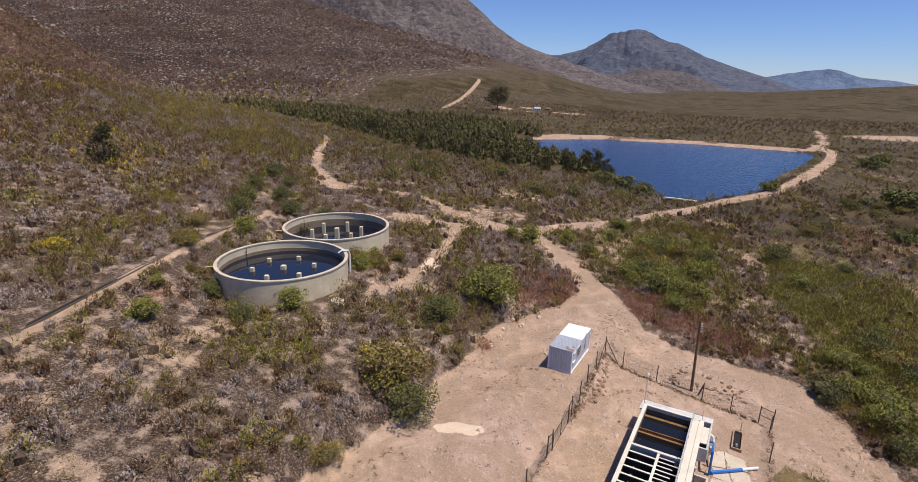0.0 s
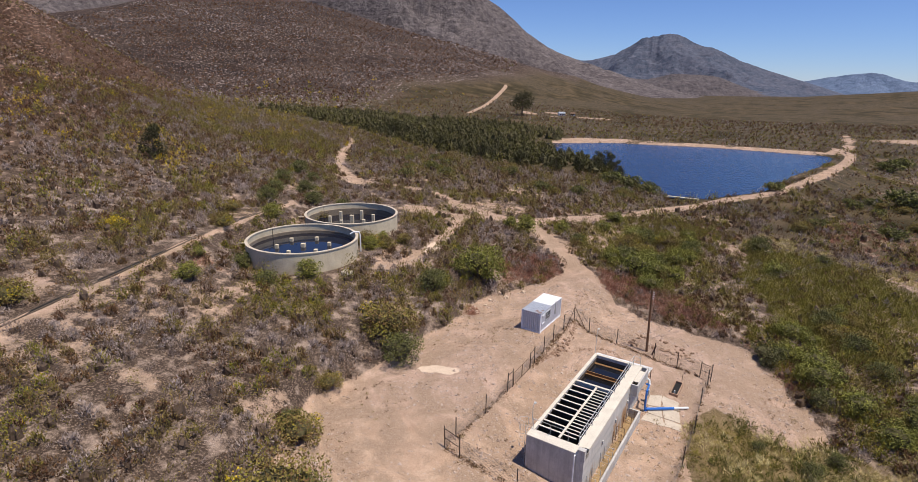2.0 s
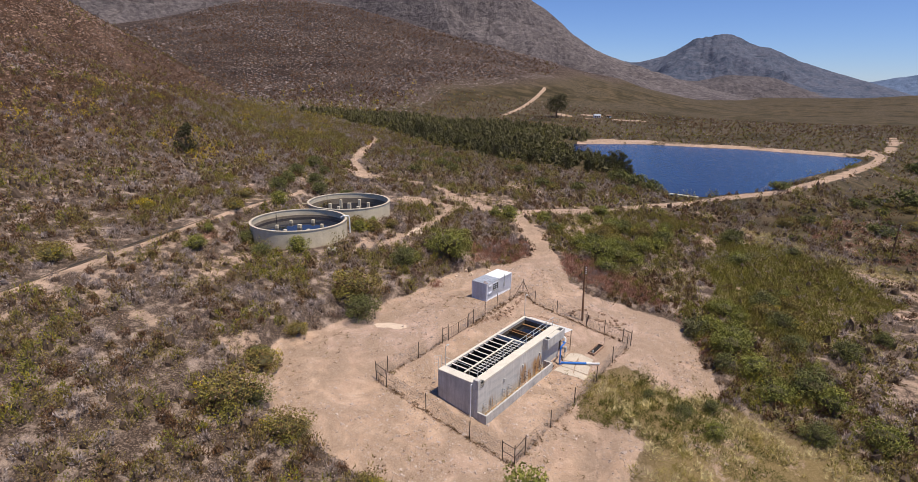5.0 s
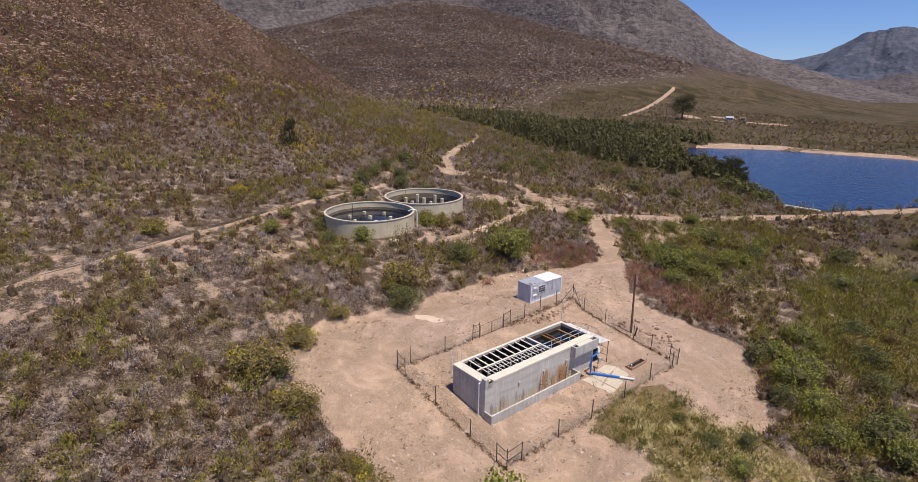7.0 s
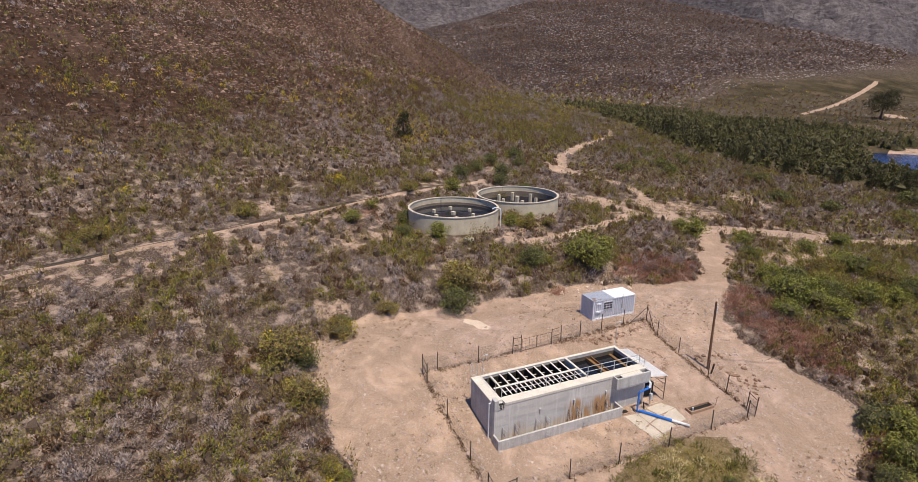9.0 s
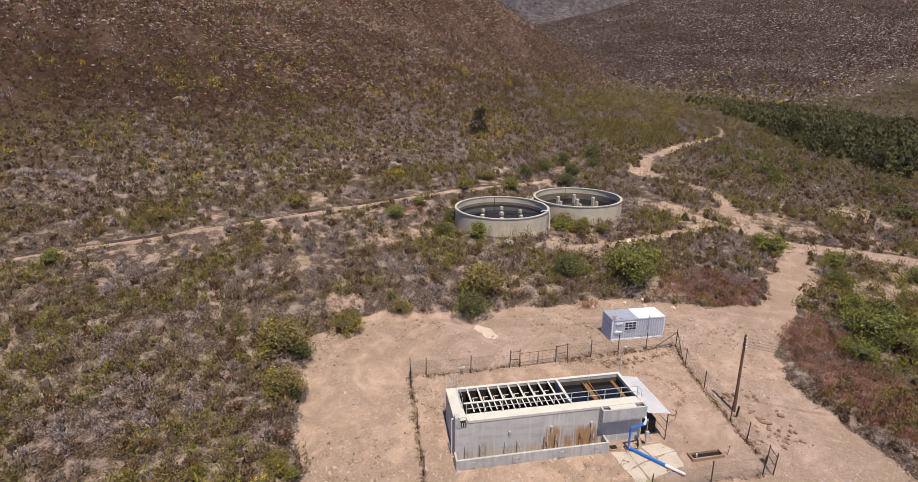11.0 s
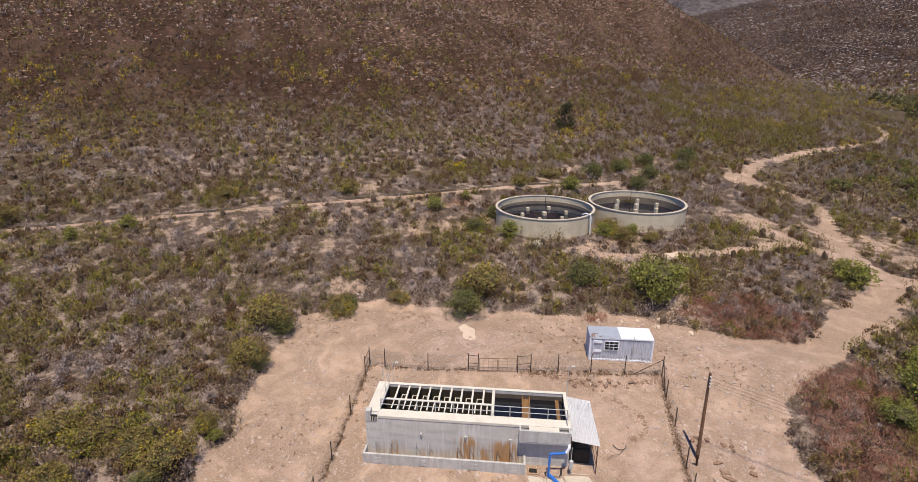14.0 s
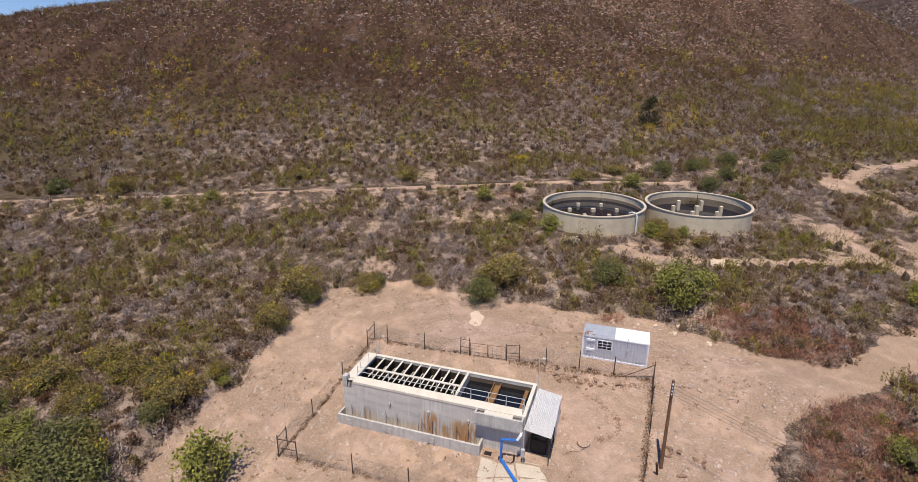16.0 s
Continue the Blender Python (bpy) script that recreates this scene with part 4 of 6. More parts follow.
def filled(pts, step, size, tint, blades, blade=0.6, width=0.05, high=0.95):
    """Plants strewn over a stretch of ground given by its outline."""
    a = np.array(pts)
    x, y = grid_points(a[:, 0].min() - 1, a[:, 0].max() + 1, a[:, 1].min() - 1, a[:, 1].max() + 1, step)
    k = poly_dist(x, y, pts) + 1.5 * (fbm(x, y, 3) - 0.5) < 0
    x, y = x[k], y[k]
    s = size * rng.lognormal(0, 0.35, len(x))
    return tufts(x, y, land(x, y) - 0.03, s, s * high, rng.uniform(*tint, len(x)), blades, blade, width)


growth("brush_heap", [filled(BRUSH_BANK, 0.52, 0.62, (0.0, 0.9), 80, 0.75, 0.04), filled(BRUSH_SIDE, 0.62, 0.7, (0.0, 0.9), 80, 0.75, 0.04), patch(-0.2, 52.8, 0.8, 1.6, 16, 0.6, (0.2, 0.8), 50, 0), patch(-33.0, 47.5, 2.0, 2.0, 22, 0.5, (0.4, 0.9), 40, 0), patch(37.5, 46.0, 2.2, 4.0, 60, 0.55, (0.1, 0.8), 60, 0), patch(35.5, 53.0, 1.5, 3.0, 24, 0.5, (0.1, 0.8), 60, 20), patch(88, 112, 16, 22, 420, 0.7, (0.1, 0.9), 34, -30, 0.8, 0.07), patch(47, 106, 4, 6, 50, 0.7, (0.1, 0.8), 40, 0)], M["brush"], "reddish-brown heaps of cut dead brush", "dead brush")
LOW_SIDE = [(37, 50), (44, 52), (52, 46), (56, 34), (50, 22), (42, 26), (38.5, 32), (37, 40)]
growth("reed_bed", [filled(REEDS, 0.85, 0.62, (0.70, 0.84), 54, 1.0, 0.075, 1.7), filled(GREEN, 1.5, 0.62, (0.66, 0.84), 44, 0.8, 0.085, 1.4), filled(LOW_SIDE, 1.5, 0.55, (0.60, 0.84), 44, 0.9, 0.08, 1.5)], M["shrub"], "tall green reeds and rushes on damp low ground", "reeds")
growth("straw_patch", [filled(STRAW, 0.95, 0.5, (0.45, 1.0), 40, 1.0, 0.06, 0.9), filled(LOW_SIDE, 1.7, 0.5, (0.55, 1.0), 40, 1.0, 0.06, 1.0), patch(34, 66, 5, 8, 60, 0.5, (0.3, 0.9), 36, -30, 0.9, 0.06), patch(60, 52, 10, 8, 90, 0.55, (0.4, 1.0), 36, 0, 0.9, 0.06)], M["straw"], "dry straw-coloured grass among green bushes", "grass")
x, y = grid_points(19, 54, 2, 42, 0.62)
k = (poly_dist(x, y, MARSH) + 3.0 * (fbm(x, y, 5) - 0.5) < 0) & (fbm(x + 9, y, 3) > 0.44)
x, y = x[k], y[k]
s = 0.36 * rng.lognormal(0, 0.4, len(x))
growth("rough_grass", [tufts(x, y, land(x, y) - 0.03, s, s * 1.2, np.clip(0.36 + 3.2 * (fbm(x, y, 4) - 0.5) + rng.normal(0, 0.24, len(x)), 0, 1), 36, 1.1, 0.045), patch(30, 29, 7, 8, 90, 0.62, (0.75, 1.0), 60, 0, 0.9, 0.06), patch(29, 31, 7, 7, 60, 0.5, (0.0, 0.1), 50, 0, 0.8, 0.08), patch(40, 20, 9, 12, 130, 0.6, (0.6, 1.0), 50, 0, 0.9, 0.06)], M["straw"], "tussocks of straw-coloured and green marsh grass", "grass")

# loose stones over the hillside and the yard
def stones(name, x, y, size, material, label):
    N = len(x)
    base = np.array([(1, 0, 0), (-0.5, 0.87, 0), (-0.5, -0.87, 0), (0.45, 0.1, 0.55), (-0.4, 0.2, 0.5)], float)
    tri = np.array([(0, 1, 3), (1, 4, 3), (1, 2, 4), (2, 3, 4), (2, 0, 3)])
    v = base[None] * rng.uniform(0.6, 1.3, (N, 5, 3)) * (size * rng.lognormal(0, 0.36, N))[:, None, None]
    a = rng.uniform(0, 6.28, N)
    c, s = np.cos(a)[:, None], np.sin(a)[:, None]
    X = v[..., 0] * c - v[..., 1] * s + x[:, None]
    Y = v[..., 0] * s + v[..., 1] * c + y[:, None]
    Z = v[..., 2] + land(x, y)[:, None] - 0.03
    f = (np.arange(N)[:, None, None] * 5 + tri[None]).reshape(-1, 3)
    return tagged(mesh_arrays(name, np.stack([X, Y, Z], -1).reshape(-1, 3), f, material), label, "stones", kind="stuff")


x, y = grid_points(-330, -60, -120, 330, 1.75)
band = value_noise(0.82 * x - 0.57 * y, 4.5 * (0.57 * x + 0.82 * y), 45)
k = rng.random(len(x)) < (0.35 + 0.65 * ramp(y, 10, 110)) * ramp(natural_z(x, y), 6, 24) * ramp(0.6 * fbm(x, y, 30) + 0.4 * band, 0.34, 0.54)
stones("hillside_stones", x[k], y[k], 0.36 + 0.16 * ramp(natural_z(x[k], y[k]), 20, 50), M["stone"], "pale weathered stones strewn over the hillside")
x, y = grid_points(-640, -20, 420, 1000, 5.2)
band = value_noise(x + 3.0 * natural_z(x, y), y, 40)
k = (x < np.interp(y, (420, 500, 617, 710, 886, 1100), (-150, -160, -150, -90, 0, 90)) + 20) & (rng.random(len(x)) < ramp(0.5 * fbm(x, y, 60) + 0.5 * band, 0.34, 0.60))
stones("burnt_hill_stones", x[k], y[k], 1.15, M["burntstone"], "pale grey boulders strewn over a burnt hill")
x, y = np.concatenate([rng.uniform(-60, 40, 5000), rng.uniform(-14, 38, 34000)]), np.concatenate([rng.uniform(-10, 100, 5000), rng.uniform(4, 66, 34000)])
k = (bare_mask(x, y) > 0.35) & (poly_dist(x, y, LAKE) > 3) & (fbm(x, y, 8) + 0.1 * rng.normal(0, 1, len(x)) > 0.44)
stones("yard_stones", x[k], y[k], 0.115, M["pebble"], "small pale stones scattered over bare earth")

x, y = rng.uniform(-16, 40, 5000), rng.uniform(2, 68, 5000)
k = (poly_dist(x, y, PAD) < 0.5) & (fbm(x + 20, y, 7) + 0.05 * rng.normal(0, 1, 5000) > 0.55)
x, y = x[k], y[k]
s = rng.uniform(0.06, 0.22, len(x))
growth("yard_weeds", [tufts(x, y, land(x, y) - 0.02, s, s, rng.uniform(0.15, 0.6, len(x)), 14, 0.8, 0.12)], M["shrub"], "small dry weeds on trampled bare earth", "weeds")


# ---- the concrete filter plant ----
TURN = 64.4
ZB = -9.0
PLANT = pose(7.03, 25.80, ZB, 0, 0, TURN)


def spot(u, v):
    """World place of a point u along and v across the yard."""
    return 7.03 + 0.432 * u + 0.902 * v, 25.80 + 0.902 * u - 0.432 * v


def bx(bm, u0, u1, v0, v1, z0, z1, bevel=0.0):
    return box(bm, (u0, -v1, z0), (u1, -v0, z1), bevel)


def block(name, parent, mat, *size, bevel=0.02, label=""):
    return part(name, bx(B(), *size, bevel), mat, parent, label)


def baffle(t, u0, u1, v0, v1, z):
    # near-black up to a pale cap 5 cm deep
    b = block("baffle", t, M["darkbay"], u0 + 0.004, u1 - 0.004, v0, v1, 0.8, z - 0.05, bevel=0.0, label="near-black concrete baffle below a pale cap")
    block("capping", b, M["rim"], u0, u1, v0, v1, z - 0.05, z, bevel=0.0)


def filter_plant():
    top = 3.78
    t = thing("filter_plant", "long weathered concrete water filter plant with open baffle bays", "water plant", PLANT)
    block("back_wall", t, M["concrete"], 0, 16.1, 0, 0.25, -0.9, top - 0.08)
    block("end_wall", t, M["concrete"], 0, 0.95, 0.25, 4.5, -0.9, top - 0.08)
    block("end_wall", t, M["concrete"], 15.85, 16.1, 0.25, 4.5, -0.9, top - 0.08)
    bm = bx(B(), 0, 16.1, 4.5, 4.75, -0.9, top - 0.2)
    bmesh.ops.subdivide_edges(bm, edges=bm.edges[:], cuts=26, use_grid_fill=True)
    wall = part("front_wall", bm, M["stained"], t, "rust-streaked grey concrete wall")
    rust = []
    for v in wall.data.vertices:
        u, z = v.co.x, v.co.z
        f = 0.0
        for c, w, h, s in ((8.1, 0.9, 2.7, 1.0), (11.2, 1.3, 2.5, 1.0), (9.7, 0.9, 1.9, 0.75), (2.3, 0.7, 2.0, 0.7), (0.8, 0.6, 1.9, 0.5), (5.0, 0.9, 1.7, 0.5), (6.4, 0.7, 1.6, 0.4)):
            f = max(f, s * math.exp(-((u - c) / w) ** 2) * min(1, max(0, (h - z) / 0.9)))
        rust.append(f)
    wall.data.attributes.new("rust", "FLOAT", "POINT").data.foreach_set("value", rust)
    block("inner_wall", t, M["darkbay"], 0.95, 15.85, 3.85, 4.05, -0.9, top - 0.1)
    # pale copings and walkway
    block("coping", t, M["rim"], -0.03, 16.13, -0.03, 0.27, top - 0.08, top)
    block("coping", t, M["rim"], -0.03, 0.97, 0.27, 4.2, top - 0.08, top)
    block("coping", t, M["rim"], 15.83, 16.13, 0.27, 3.8, top - 0.08, top)
    block("walkway", t, M["rim"], 0.97, 16.13, 3.8, 4.42, top - 0.22, top - 0.02, label="pale concrete walkway slab")
    block("parapet", t, M["rim"], 0.97, 16.13, 4.42, 4.79, top - 0.22, top + 0.03)
    # raised box with slots at the corner
    block("inlet_box", t, M["concrete"], -0.02, 0.4, 4.2, 4.78, top - 0.6, top + 0.38)
    # solid near-black block painted as the shade in the slot
    block("inlet_slot", t, M["dark"], 0.401, 0.9, 4.5, 4.79, top - 0.52, top - 0.1, bevel=0.0)
    for k in range(4):
        block("slot_bar", t, M["rim"], 0.40 + 0.14 * k, 0.45 + 0.14 * k, 4.79, 4.81, top - 0.52, top - 0.1, bevel=0.0)
    # near-black lining of the bays, dark brown lining of the pool
    block("lining", t, M["darkbay"], 0.953, 9.9, 0.25, 0.262, 0.8, top - 0.3, bevel=0.0)
    block("lining", t, M["darkbay"], 0.95, 0.962, 0.262, 3.85, 0.8, top - 0.3, bevel=0.0)
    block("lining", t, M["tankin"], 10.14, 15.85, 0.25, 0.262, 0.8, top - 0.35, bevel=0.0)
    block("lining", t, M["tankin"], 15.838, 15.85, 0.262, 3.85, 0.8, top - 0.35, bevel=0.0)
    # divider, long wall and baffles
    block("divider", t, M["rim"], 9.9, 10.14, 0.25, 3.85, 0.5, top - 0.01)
    block("long_wall", t, M["darkbay"], 1.15, 9.9, 2.2, 2.36, 0.5, top - 0.12)
    block("coping", t, M["rim"], 1.13, 9.9, 2.18, 2.38, top - 0.12, top - 0.06)
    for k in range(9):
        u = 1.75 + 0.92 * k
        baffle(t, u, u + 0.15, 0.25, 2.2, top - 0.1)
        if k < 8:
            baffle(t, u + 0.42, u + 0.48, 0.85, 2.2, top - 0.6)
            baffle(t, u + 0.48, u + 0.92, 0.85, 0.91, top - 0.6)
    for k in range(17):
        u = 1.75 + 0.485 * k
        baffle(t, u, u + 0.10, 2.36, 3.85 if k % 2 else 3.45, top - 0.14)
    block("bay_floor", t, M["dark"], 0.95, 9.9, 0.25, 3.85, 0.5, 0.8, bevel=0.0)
    block("bay_water", t, M["pool"], 0.952, 9.898, 0.252, 3.848, 1.75, 1.8, bevel=0.0, label="still dark water in narrow bays")
    block("pool_water", t, M["pool"], 10.142, 15.848, 0.252, 3.848, 2.98, 3.03, bevel=0.0, label="still dark blue-black water")
    for u in (12.4, 13.0):
        block("weir_board", t, M["timber"], u, u + 0.09, 0.25, 3.85, 2.6, 3.3, bevel=0.01)
    block("launder", t, M["timber"], 12.49, 13.0, 0.25, 3.85, 2.6, 3.05, bevel=0.01)
    block("launder", t, M["timber"], 15.2, 15.5, 0.25, 3.85, 2.7, 3.1, bevel=0.01)
    # overhanging outlet channel
    block("channel_floor", t, M["concrete"], 12.15, 16.05, 4.79, 5.4, 2.62, 2.74)
    block("channel_wall", t, M["concrete"], 12.15, 16.05, 5.28, 5.42, 2.74, top)
    block("channel_wall", t, M["concrete"], 12.15, 12.3, 4.79, 5.28, 2.74, top)
    block("channel_wall", t, M["concrete"], 15.9, 16.05, 4.79, 5.28, 2.74, top)
    block("channel_cover", t, M["rim"], 12.9, 15.2, 4.79, 5.28, top - 0.12, top - 0.03, label="pale concrete cover slab")
    # low trough along the front
    block("trough_wall", t, M["concrete"], -0.12, 12.75, 5.65, 5.83, -1.0, 0.97)
    block("trough_wall", t, M["concrete"], -0.12, 0.06, 4.75, 5.65, -1.0, 0.97)
    block("trough_wall", t, M["concrete"], 12.57, 12.75, 4.75, 5.65, -1.0, 0.97)
    block("trough_floor", t, M["sludge"], 0.06, 12.57, 4.75, 5.65, -0.9, 0.12, bevel=0.0)
    # step irons on the trough
    for u in (1.1, 4.75, 8.65, 11.75):
        bm = B()
        for z in (0.78, 0.48):
            pipe(bm, [(u - 0.28, -5.83, z), (u - 0.28, -5.97, z), (u + 0.28, -5.97, z), (u + 0.28, -5.83, z)], 0.014, 6)
        for s in (-0.28, 0.28):
            rod(bm, (u + s, -5.95, 0.2), (u + s, -5.95, 0.85), 0.012, n=6)
        part("step_iron", bm, M["steel"], t)
    # guard frames in the trough
    for u, rusty in ((0.75, 0), (2.0, 0), (4.05, 0), (5.1, 0), (7.4, 1), (8.35, 1), (10.5, 1), (11.5, 1)):
        bm = B()
        for v in (4.85, 5.55):
            rod(bm, (u, -v, 0.1), (u, -v, 1.55), 0.022, n=6)
        for z in (0.75, 1.15, 1.53):
            rod(bm, (u, -4.85, z), (u, -5.55, z), 0.015, n=6)
        rod(bm, (u, -4.85, 1.33), (u + 0.35, -4.8, 0.5), 0.014, n=6)
        part("guard_frame", bm, M["rust"] if rusty else M["steel"], t)
    # little outlet boxes on the wall
    for u in (4.45, 8.0, 11.5):
        bm = bx(B(), u - 0.1, u + 0.1, 4.75, 4.87, 2.25, 2.42, 0.01)
        rod(bm, (u, -4.82, 2.05), (u, -4.82, 2.25), 0.05)
        part("outlet", bm, M["steel"], t)
    # railing of the walkway
    posts = [1.05 + 1.48 * k for k in range(11)]
    for u in posts:
        part("railing_post", rod(B(), (u, -3.93, top - 0.05), (u, -3.93, top + 1.02), 0.034), M["steel"], t)
    for z in (top + 0.52, top + 1.0):
        part("rail", rod(B(), (1.05, -3.93, z), (posts[-1], -3.93, z), 0.03), M["steel"], t)
    u = posts[-1]
    for z in (top + 0.52, top + 1.0):
        part("rail", rod(B(), (u, -3.93, z), (u, -4.6, z), 0.02), M["steel"], t)
    part("railing_post", rod(B(), (u, -4.6, top - 0.05), (u, -4.6, top + 1.02), 0.022), M["steel"], t)
    for v in (0.15, 1.6, 3.1):
        part("railing_post", rod(B(), (0.9, -v, top - 0.05), (0.9, -v, top + 0.95), 0.02), M["steel"], t)
    part("rail", rod(B(), (0.9, -0.15, top + 0.93), (0.9, -3.1, top + 0.93), 0.018), M["steel"], t)
    # caged ladder up the back
    bm = B()
    for u in (0.25, 0.72):
        rod(bm, (u, 0.22, -0.3), (u, 0.22, top + 1.05), 0.02)
    for k in range(14):
        rod(bm, (0.25, 0.22, 0.1 + 0.29 * k), (0.72, 0.22, 0.1 + 0.29 * k), 0.012, n=6)
    ladder = part("ladder", bm, M["steel"], t)
    for z in (2.3, 3.1, 3.9, 4.7):
        c = [(0.485 + 0.36 * math.cos(radians(a)), 0.24 + 0.62 * math.sin(radians(a)), z) for a in range(0, 181, 20)]
        part("hoop", pipe(B(), c, 0.014, 6), M["steel"], ladder)
    for a in (40, 90, 140):
        x, y = 0.485 + 0.36 * math.cos(radians(a)), 0.24 + 0.62 * math.sin(radians(a))
        part("cage_bar", rod(B(), (x, y, 2.3), (x, y, 4.7), 0.01, n=6), M["steel"], ladder)
    # downpipe at the end
    part("downpipe", pipe(B(), [(0.1, -4.05, top - 0.15), (-0.18, -4.05, top - 0.2), (-0.18, -4.05, 0.1)], 0.06), M["pvc"], t, "white plastic downpipe")
    part("drain_elbow", pipe(B(), [(-0.18, -4.05, 0.1), (-0.5, -4.1, -0.1), (-0.75, -3.9, -0.25)], 0.08), M["black"], t)


filter_plant()


def flood_light(u, v, z, h):
    x, y = spot(u, v)
    t = thing("flood_light", "small flood light on a thin steel mast", "lamp", pose(x, y, z, 0, 0, TURN), "lights on the plant")
    part("mast", rod(B(), (0, 0, 0), (0, 0, h), 0.035, 0.028), M["steel"], t)
    part("arm", rod(B(), (0, 0, h - 0.03), (0.32, 0, h), 0.02), M["steel"], t)
    part("lamp_head", box(B(), (0.24, -0.1, h - 0.04), (0.5, 0.1, h + 0.04), 0.015), M["steel"], t, "pale lamp housing")


flood_light(1.2, -0.10, ZB + 0.3, 5.4)
flood_light(16.22, -0.05, ZB + 0.1, 6.2)


def shed():
    t = thing("lean_to_shed", "open lean-to with a corrugated iron roof against a concrete wall", "shed", PLANT)
    for n, (v0, v1, u1) in enumerate(((-0.4, 2.45, 18.25), (2.38, 5.4, 18.3))):
        n_u = 90
        us = np.linspace(16.17, u1, n_u)
        vs_top, vs_bot = [], []
        bm = B()
        for u in us:
            z = 3.12 - 0.16 * (u - 16.1) + 0.008 * math.sin(u * 2 * math.pi / 0.14) + 0.012 * n
            for v, store in ((v0, vs_top), (v1, vs_bot)):
                store.append(bm.verts.new((u, -v, z)))
        for k in range(n_u - 1):
            bm.faces.new((vs_top[k], vs_top[k + 1], vs_bot[k + 1], vs_bot[k]))
        bmesh.ops.solidify(bm, geom=bm.faces[:], thickness=0.004)
        part("roof_sheet", bm, M["sheet"], t, "pale galvanised corrugated roof sheet")
    for v in (-0.2, 2.6, 5.25):
        part("post", rod(B(), (18.15, -v, -0.4), (18.15, -v, 2.72), 0.04), M["rusty"], t)
    for u, z in ((16.3, 3.0), (18.15, 2.74)):
        part("purlin", bx(B(), u - 0.03, u + 0.03, -0.35, 5.35, z - 0.05, z + 0.02), M["rusty"], t)
    for z in (0.9, 1.8):
        part("side_rail", rod(B(), (18.15, -2.6, z), (18.15, -5.25, z), 0.025), M["rusty"], t)
    part("back_sheet", bx(B(), 16.2, 18.15, -0.3, -0.26, -0.3, 2.8), M["sheet"], t)
    part("side_sheet", bx(B(), 18.16, 18.19, -0.26, 2.6, -0.3, 2.7), M["sheet"], t)
    part("floor", bx(B(), 16.12, 18.4, -0.2, 5.4, -0.6, 0.06), M["slab"], t)
    # added near-black block that stands for the shed's dark interior
    infill = thing("pump_cabinet", "added dark block with a black door, for the lean-to's dim inside", "cabinet", PLANT)
    part("body", bx(B(), 16.5, 17.8, 3.0, 4.2, 0.06, 1.5, 0.03), M["dark"], infill)
    part("door", bx(B(), 16.6, 17.7, 4.2, 4.23, 0.15, 1.4, 0.01), M["black"], infill)
    meter = thing("meter_box", "grey meter box on a wall post", "meter box", PLANT)
    part("post", rod(B(), (16.2, -5.5, -0.3), (16.2, -5.5, 2.6), 0.03), M["steel"], meter)
    part("case", bx(B(), 16.05, 16.35, 5.5, 5.72, 0.8, 1.45, 0.02), M["steel"], meter)


shed()


def pipework():
    t = thing("blue_pipe", "blue and white plastic pipe running from a wall over a slab", "pipe", PLANT)
    part("wall_pipe", pipe(B(), [(15.75, -5.42, 2.2), (15.75, -5.72, 2.25), (14.55, -5.78, 2.1)], 0.1), M["blue"], t)
    part("elbow", pipe(B(), [(16.0, -5.3, 2.75), (15.95, -5.62, 2.6), (15.75, -5.72, 2.25)], 0.11), M["pvc"], t, "white pipe elbow")
    part("riser", pipe(B(), [(14.55, -5.78, 2.1), (14.5, -5.8, 0.05), (14.62, -5.95, 0.0)], 0.1), M["blue"], t)
    za, zb, zc = (at(*spot(u, v)).z - ZB + 0.2 for u, v in ((14.6, 5.9), (16.55, 8.1), (17.6, 9.25)))
    part("ground_pipe", rod(B(), (14.6, -5.9, za), (16.55, -8.1, zb), 0.13), M["blue"], t)
    part("end_pipe", rod(B(), (16.55, -8.1, zb), (17.6, -9.25, zc), 0.12), M["pvc"], t, "white plastic pipe end")
    k = thing("drain_pipe", "black drain pipe with a bend at a wall foot", "pipe", PLANT)
    part("run", pipe(B(), [(14.3, -5.45, 0.1), (14.3, -5.75, -0.02), (15.3, -5.8, -0.02), (15.5, -5.6, 0.1), (15.5, -5.45, 0.6)], 0.07), M["black"], k)
    bed = thing("valve_box", "open brick valve box beside a trough end", "valve box", PLANT)
    part("rim", bx(B(), 12.95, 13.75, 5.1, 5.75, -0.3, 0.12, 0.02), M["brick"], bed)
    # no hole: a near-black slab on the rim imitates the shaded inside
    part("opening", bx(B(), 13.05, 13.65, 5.2, 5.65, 0.08, 0.13), M["dark"], bed)


pipework()


